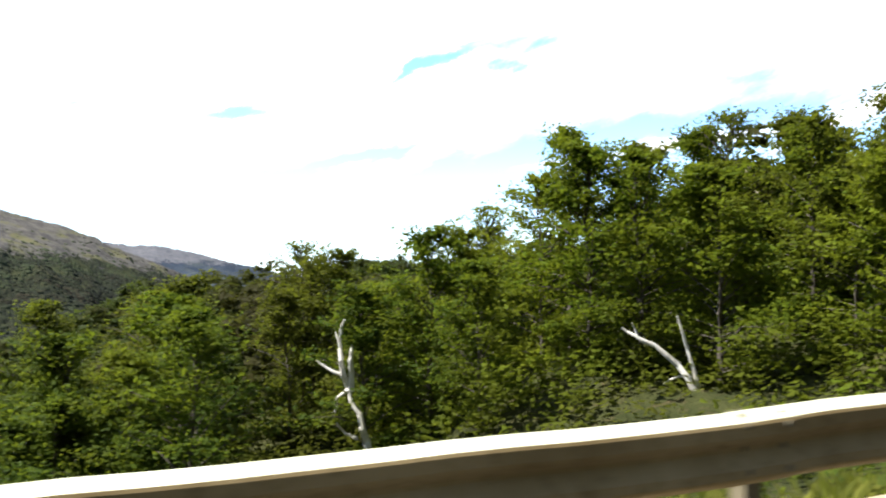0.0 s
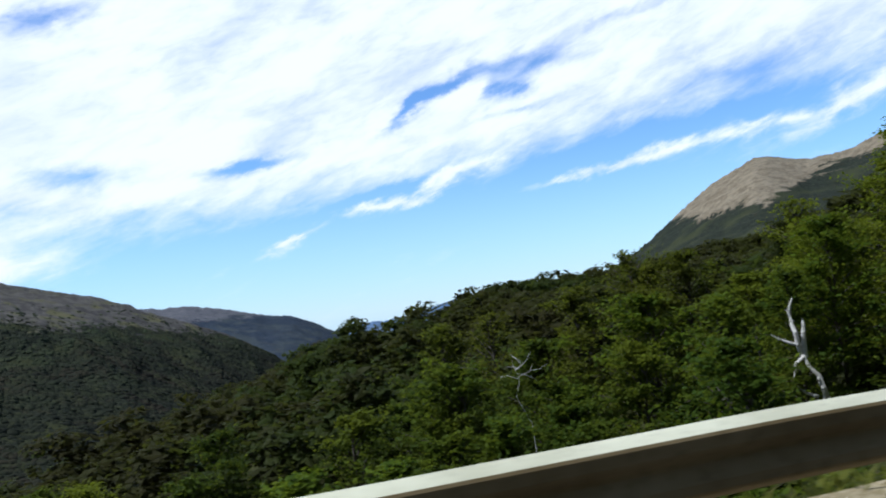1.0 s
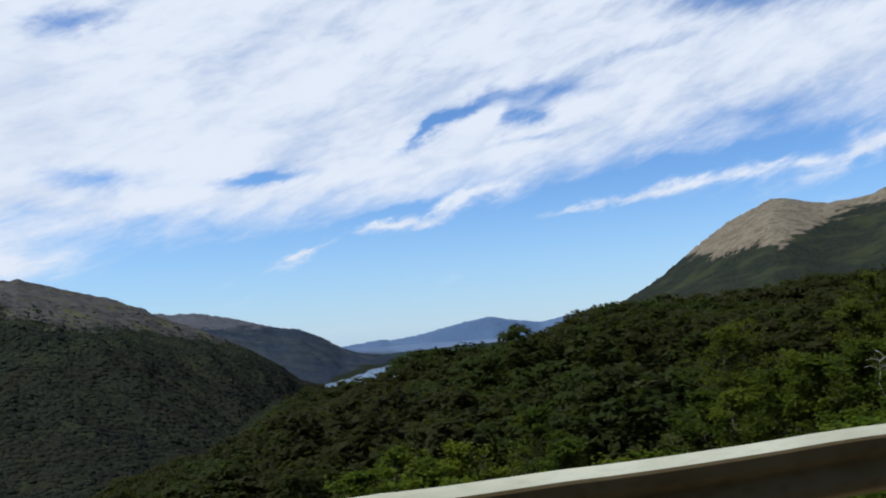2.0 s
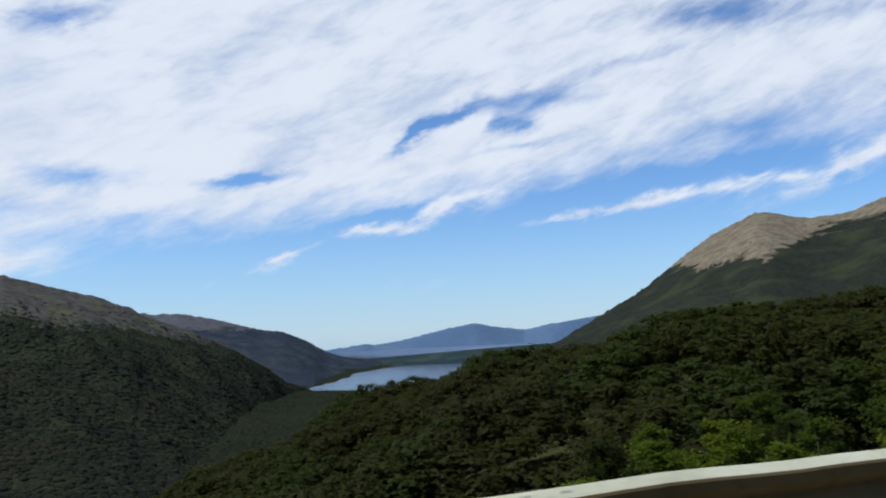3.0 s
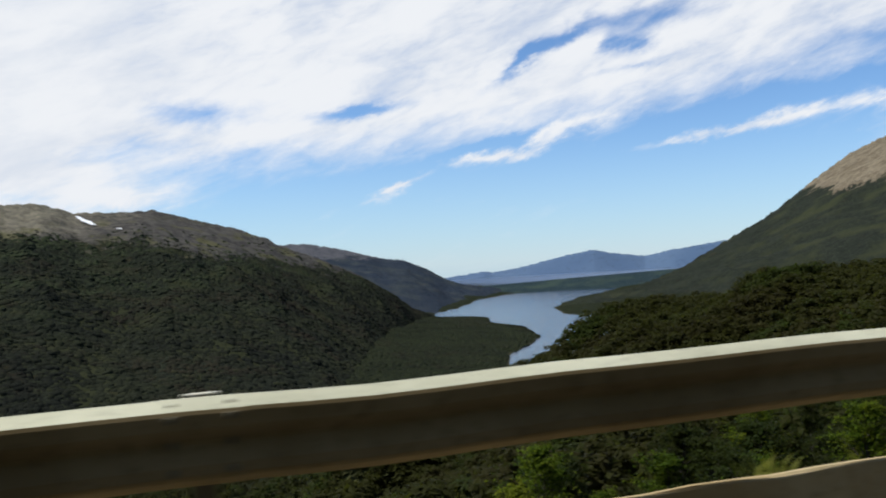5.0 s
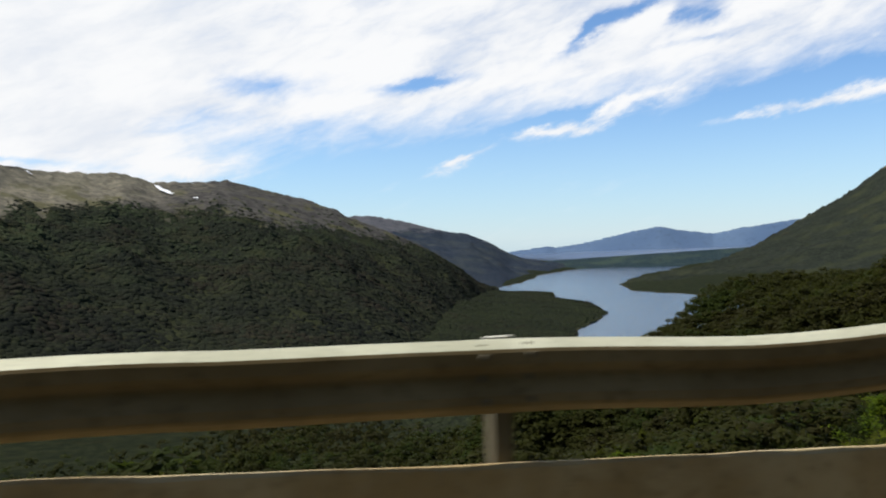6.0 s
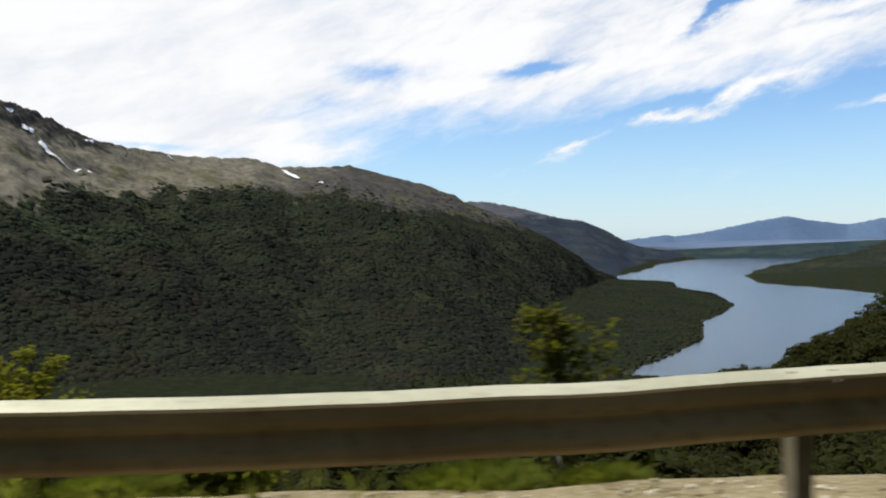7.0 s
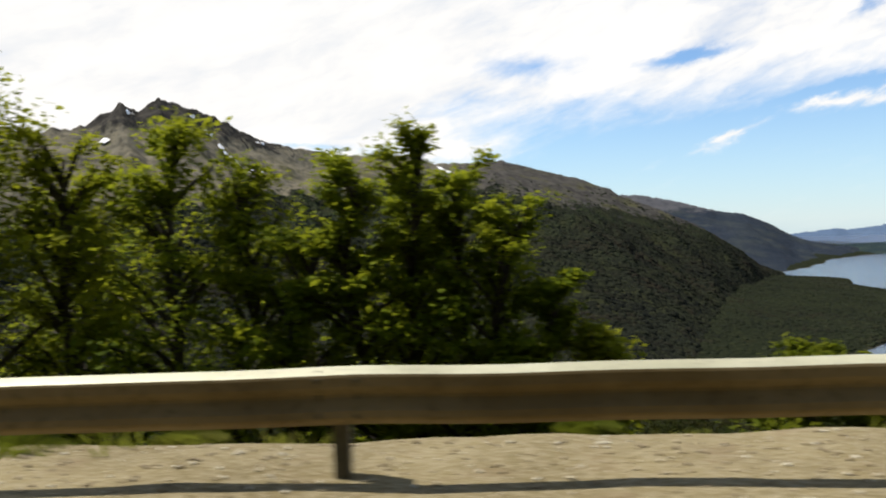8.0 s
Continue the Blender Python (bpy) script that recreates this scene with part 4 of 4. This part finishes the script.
dead_wood("dead_tree", "bleached forked dead tree among green beeches", (70.35, 28.8, -4.0), -24,
          [(0.24, (0.6, -5.5), (0.3, -1.5), (0, 0), (-0.2, 0.9), (-0.6, 1.7)), (0.15, (-0.55, 1.6), (-0.5, 2.6), (-0.45, 3.1)), (0.14, (-0.6, 1.7), (-0.8, 2.6), (-0.86, 3.3), (-0.7, 3.9)),
           (0.09, (-0.72, 2.1), (-1.2, 2.3), (-1.65, 2.6)), (0.09, (-0.6, 1.65), (-0.95, 1.4), (-1.05, 0.9)), (0.08, (-0.3, 0.1), (-0.7, 0.25), (-1.0, 0.6)), (0.05, (-0.82, 3.0), (-1.0, 3.5))], 1.0)
dead_wood("dead_tree", "pale leaning dead trunk among green beeches", (78.9, 23.6, -2.1), -30,
          [(0.15, (0.9, -2.5), (0, 0), (-0.6, 1.0), (-1.5, 1.8), (-2.3, 2.2), (-2.8, 2.5)), (0.06, (-0.3, 0.6), (-0.9, 0.4), (-1.2, 0.2)), (0.10, (0.3, -0.5), (-0.2, 1.6), (-0.6, 3.0)), (0.05, (-2.2, 2.2), (-2.4, 2.7))], 0.72)
dead_wood("dead_tree", "grey twiggy dead branches in the beech wood", (58.6, 30.1, -1.7), -30,
          [(0.016, (0.9, -7.5), (0.7, -3.6), (-0.2, -1.2), (0.15, 0), (0, 1.0), (-0.3, 1.8)), (0.022, (0, 1.0), (0.6, 1.4), (0.2, 1.9), (-0.4, 2.3)), (0.015, (0.1, 0.4), (1.2, 0.8), (2.0, 0.9), (2.8, 1.3)), (0.015, (0.1, 0.2), (-0.8, 0.6), (-1.4, 0.5)),
           (0.015, (0.05, 0.7), (0.9, 0.5), (1.6, 0.0)), (0.012, (0, 1.2), (-0.7, 1.3), (-1.1, 1.1)), (0.012, (0.6, 1.4), (1.1, 1.8), (1.4, 2.4)), (0.012, (1.2, 0.8), (1.5, 1.4))], 0.42)


# ---- chevron sign ----
def chevron_sign():
    s, lat = 124.58, 5.2
    p = road_point(s, lat)
    sign = tagged(new("road_sign"), "brown steel post with two white plates bearing red chevrons", "road sign")
    sign.matrix_basis = pose(p.x, p.y, -0.2)
    bm = bmesh.new()
    bmesh.ops.create_cone(bm, segments=16, cap_ends=True, radius1=0.052, radius2=0.052, depth=2.75, matrix=Matrix.Translation((0, 0, 1.375)))
    part("pole", bm, POST_STEEL, sign, smooth=False)
    for turn, dx, flip in ((-3, 0.06, 1), (28, -0.22, -1)):
        m = pose(dx, 0.0, 2.42, 0, 0, turn)             # plate stands in its own yz plane
        bm = bmesh.new()
        bmesh.ops.create_cube(bm, size=1, matrix=m @ Matrix.Diagonal((0.012, 0.60, 0.62, 1)))
        bmesh.ops.bevel(bm, geom=bm.edges[:], offset=0.004, segments=1, affect="EDGES")
        plate = part("plate", bm, WHITE, sign, "white reflective plate")
        face = 0.0085 * flip
        bm = bmesh.new()
        tip, back, wide = -0.24, 0.29, 0.27
        shape = [(tip, 0), (back - wide, 0.27), (back, 0.27), (tip + wide, 0), (back, -0.27), (back - wide, -0.27)]
        # the point of the chevron lies towards the valley's far side, down the road
        ring = [bm.verts.new(m @ Vector((face, y, z))) for y, z in shape]
        rear = [bm.verts.new(m @ Vector((face + 0.003 * flip, y, z))) for y, z in shape]
        for k in range(6):
            bm.faces.new((ring[k], ring[(k + 1) % 6], rear[(k + 1) % 6], rear[k]))
        for loop in (ring, rear):
            bm.faces.new((loop[0], loop[1], loop[2], loop[3]))
            bm.faces.new((loop[0], loop[3], loop[4], loop[5]))
        bmesh.ops.recalc_face_normals(bm, faces=bm.faces)
        part("chevron", bm, RED, plate, "red chevron band")
    for z in (2.26, 2.58):
        bm = bmesh.new()
        bmesh.ops.create_cube(bm, size=1, matrix=Matrix.Translation((-0.10, 0, z)) @ Matrix.Diagonal((0.24, 0.05, 0.06, 1)))
        part("bracket", bm, BLACK, sign)
    return sign


chevron_sign()


# ---- low plants along the verge ----
def verge_plants():
    rng = random.Random(77)
    verts, faces = [], []
    for _ in range(3000):
        s = rng.uniform(-12, 150)
        lat = verge_edge(s) + rng.uniform(-0.35, 1.8)
        c = road_point(s, lat)
        z = land_height(c.x, c.y) if lat > verge_edge(s) else -0.03
        tall = rng.uniform(0.10, 0.46) * (0.4 if lat < verge_edge(s) else 1.0)
        for _ in range(rng.randint(6, 12)):
            a = rng.uniform(0, 6.28)
            d = Vector((math.cos(a), math.sin(a), 0))
            base = c + Vector((rng.gauss(0, 0.09), rng.gauss(0, 0.09), z))
            w = Vector((-d.y, d.x, 0)) * rng.uniform(0.008, 0.02)
            n = len(verts)
            verts += [base - w, base + w, base + w * 0.7 + d * tall * 0.3 + Vector((0, 0, tall * 0.7)), base + d * tall * 0.6 + Vector((0, 0, tall))]
            faces.append((n, n + 1, n + 2, n + 3))
    tagged(new("verge_grass", mesh_of("verge_grass", verts, faces, GREEN_GRASS)), "dry and green grass tufts at the gravel's edge", "grass", kind="stuff")


verge_plants()


def grass_tuft(seed, s, lat, wide, tall, count):
    """A low cushion of grass that grows out of the gravel."""
    rng = random.Random(seed)
    verts, faces = [], []
    for _ in range(count):
        a, r = rng.uniform(0, 6.28), wide * math.sqrt(rng.random())
        base = Vector((math.cos(a) * r, math.sin(a) * r * 0.6, -0.03))
        d = Vector((math.cos(a), math.sin(a), 0)) * rng.uniform(0.1, 0.7)
        h = tall * rng.uniform(0.5, 1.0) * (1 - 0.5 * (r / wide) ** 2)
        w = Vector((-d.y, d.x, 0)).normalized() * rng.uniform(0.007, 0.015)
        n = len(verts)
        verts += [base - w, base + w, base + w * 0.6 + d * h * 0.4 + Vector((0, 0, h * 0.7)), base + d * h + Vector((0, 0, h))]
        faces.append((n, n + 1, n + 2, n + 3))
    ob = tagged(new("grass_tuft", mesh_of("grass_tuft", verts, faces, GREEN_GRASS)), "yellow-green grass tuft growing out of the gravel", "grass", group="tufts on the shoulder")
    ob.matrix_basis = road_frame(s, lat, 0.05)


for k, (s, lat, wide, tall) in enumerate([(133.3, 4.95, 0.42, 0.15), (132.2, 5.15, 0.25, 0.12), (129.6, 5.2, 0.22, 0.12), (115.3, 4.45, 0.35, 0.14), (113.4, 4.2, 0.40, 0.14), (112.7, 4.1, 0.25, 0.12),
                                          (124.4, 4.9, 0.35, 0.16), (3.6, 4.0, 0.35, 0.18), (11.6, 4.1, 0.30, 0.18)]):
    grass_tuft(500 + k, s, lat, wide, tall, 620)


def slope_scrub():
    """Low bushes on the bank between the gravel and the trees."""
    rng = random.Random(91)
    verts, faces = [], []
    for _ in range(1700):
        s = rng.uniform(-12, 150)
        lat = verge_edge(s) + 0.3 + 13 * rng.random() ** 1.3
        c = road_point(s, lat)
        c.z = land_height(c.x, c.y) + 0.1
        r = rng.uniform(0.25, 0.62)
        v, f = leaf_cloud(rng, [(c, r), (c + Vector((rng.uniform(-r, r), rng.uniform(-r, r), r * 0.5)), r * 0.7)], 56, 0.15, 0.7)
        o = len(verts)
        verts += v
        faces += [tuple(i + o for i in q) for q in f]
    tagged(new("slope_scrub", mesh_of("slope_scrub", verts, faces, LEAF_SCRUB)), "low dark green scrub on the bank below the road", "scrub", kind="stuff")


def undergrowth(name, label, mat, count, seed, inside, lo, hi):
    """Knee to head high bushes that close the wood towards the ground."""
    rng = random.Random(seed)
    verts, faces, done = [], [], 0
    while done < count:
        x, y = rng.uniform(-75, 112), 62 * rng.random() ** 1.3
        s, lat = road_place(x, y)
        if lat < verge_edge(s) + 3.0 or not inside(x, y) or clearing(x, y, 1.3) or (x - 69.5) ** 2 + (y - 25) ** 2 < 9:
            continue
        done += 1
        r = rng.uniform(lo, hi)
        c = Vector((x, y, land_height(x, y) + r * 0.35))
        v, f = leaf_cloud(rng, [(c, r), (c + Vector((rng.uniform(-r, r), rng.uniform(-r, r), r * 0.5)), r * 0.75)], 60, 0.27, 0.7)
        o = len(verts)
        verts += v
        faces += [tuple(i + o for i in q) for q in f]
    tagged(new(name, mesh_of(name, verts, faces, mat)), label, "undergrowth", kind="stuff")


LEAF_SCRUB = leaf_material("scrub leaves", (0.020, 0.034, 0.006), (0.055, 0.075, 0.012), (0.10, 0.085, 0.03))
slope_scrub()
undergrowth("undergrowth", "bright green beech undergrowth on the bank", LEAF_NEAR, 2300, 61, lambda x, y: x > 46, 0.55, 1.15)
undergrowth("undergrowth", "dark green beech undergrowth below the road", LEAF_FOREST, 3300, 62, lambda x, y: x <= 46, 0.6, 1.3)


# ---- snow left in the gullies ----
def snow(track, wide):
    """A streak of snow draped over the bare part of the near mountain, along (bearing, share of the way up, share of the width) places on it."""
    def f(u, v):
        i = min(len(track) - 2, int(u * (len(track) - 1)))
        w = u * (len(track) - 1) - i
        deg, k, full = (track[i][c] + (track[i + 1][c] - track[i][c]) * w for c in range(3))
        run = Vector(((track[i + 1][0] - track[i][0]) * -27.0, (track[i + 1][1] - track[i][1]) * 900.0)).normalized()
        half = wide * full * (v - 0.5) * (1 + 0.7 * fbm(u * 6, wide + v, track[0][0]))
        x, y, z = left_slope((deg + 7.4 + run.y * half / 27.0) / 82.4, (k + run.x * half / 900.0) * 0.88)
        return Vector((x, y, z + 3.2)) - Vector((x, y, 0)).normalized() * 3.0
    tagged(sheet("snow_patch", 36, 4, f, SNOW), "old white snow streak in a rocky gully", "snow", group="snow streaks on the mountain")


for track, wide in (([(33.4, 0.902, 0.2), (33.2, 0.892, 1), (32.75, 0.892, 0.4)], 12),
                    ([(32.5, 0.851, 0.3), (32.3, 0.839, 1), (32.0, 0.826, 0.9), (31.75, 0.815, 0.45), (31.3, 0.802, 0.4), (30.8, 0.793, 0.45), (30.04, 0.796, 0.35), (29.3, 0.799, 0.2)], 11),
                    ([(30.15, 0.826, 0.3), (29.8, 0.821, 1), (29.4, 0.817, 0.3)], 6), ([(29.75, 0.969, 0.3), (29.1, 0.967, 0.6)], 9), ([(34.3, 0.958, 0.5), (33.8, 0.953, 0.5)], 8),
                    ([(16.65, 0.956, 0.4), (16.15, 0.923, 1), (15.54, 0.889, 0.4)], 13), ([(14.28, 0.844, 0.6), (13.9, 0.836, 0.6)], 11), ([(40.5, 0.897, 0.4), (40.1, 0.867, 1), (39.7, 0.834, 0.6)], 20),
                    ([(38.3, 0.956, 0.5), (37.75, 0.961, 0.6)], 12), ([(24.4, 0.974, 0.5), (24.1, 0.967, 0.5)], 8)):
    snow(track, wide)


# ---- loose stones on the shoulder ----
def pebbles():
    rng = random.Random(31)
    shapes = []
    for _ in range(10):
        bm = bmesh.new()
        bmesh.ops.create_icosphere(bm, subdivisions=1, radius=1.0)
        shapes.append(([Vector((v.co.x * rng.uniform(0.7, 1.3), v.co.y * rng.uniform(0.7, 1.3), v.co.z * rng.uniform(0.4, 0.8))) for v in bm.verts], [[v.index for v in f.verts] for f in bm.faces]))
        bm.free()
    verts, faces = [], []
    for _ in range(15000):
        s = rng.choice((rng.uniform(-8, 24), rng.uniform(102, 140), rng.uniform(102, 140)))
        lat = rng.uniform(3.0, 2.70 + 0.86 * (verge_edge(s) - 2.70))
        r = 0.006 + 0.017 * rng.random() ** 3
        c = road_point(s, lat, 0.035 * fbm(s * 0.9, lat * 0.9, 4.0) + 0.07 * ease(lat, 2.6, 4.0) * ease(s, 104, 116) + r * 0.2)
        vs, fs = shapes[rng.randrange(10)]
        o = len(verts)
        verts += [c + v * r for v in vs]
        faces += [[i + o for i in f] for f in fs]
    tagged(new("loose_stones", mesh_of("loose_stones", verts, faces, STONE)), "loose pale stones on the gravel shoulder", "stones", kind="stuff")


def stone_material():
    m, tree, (add, calc, mix, ramp, noise_at), out, where, finish = material("loose stone")
    island = add("ShaderNodeNewGeometry").outputs["Random Per Island"]
    colour = mix(ramp(island, 0.0, 0.7), (0.22, 0.175, 0.11), (0.38, 0.32, 0.21))
    colour = mix(ramp(island, 0.6, 0.9), colour, (0.62, 0.58, 0.47))
    finish(colour, 0.9, 0.0, noise_at(where, 60, 3), 0.3, 0.004)
    return m


STONE = stone_material()
pebbles()
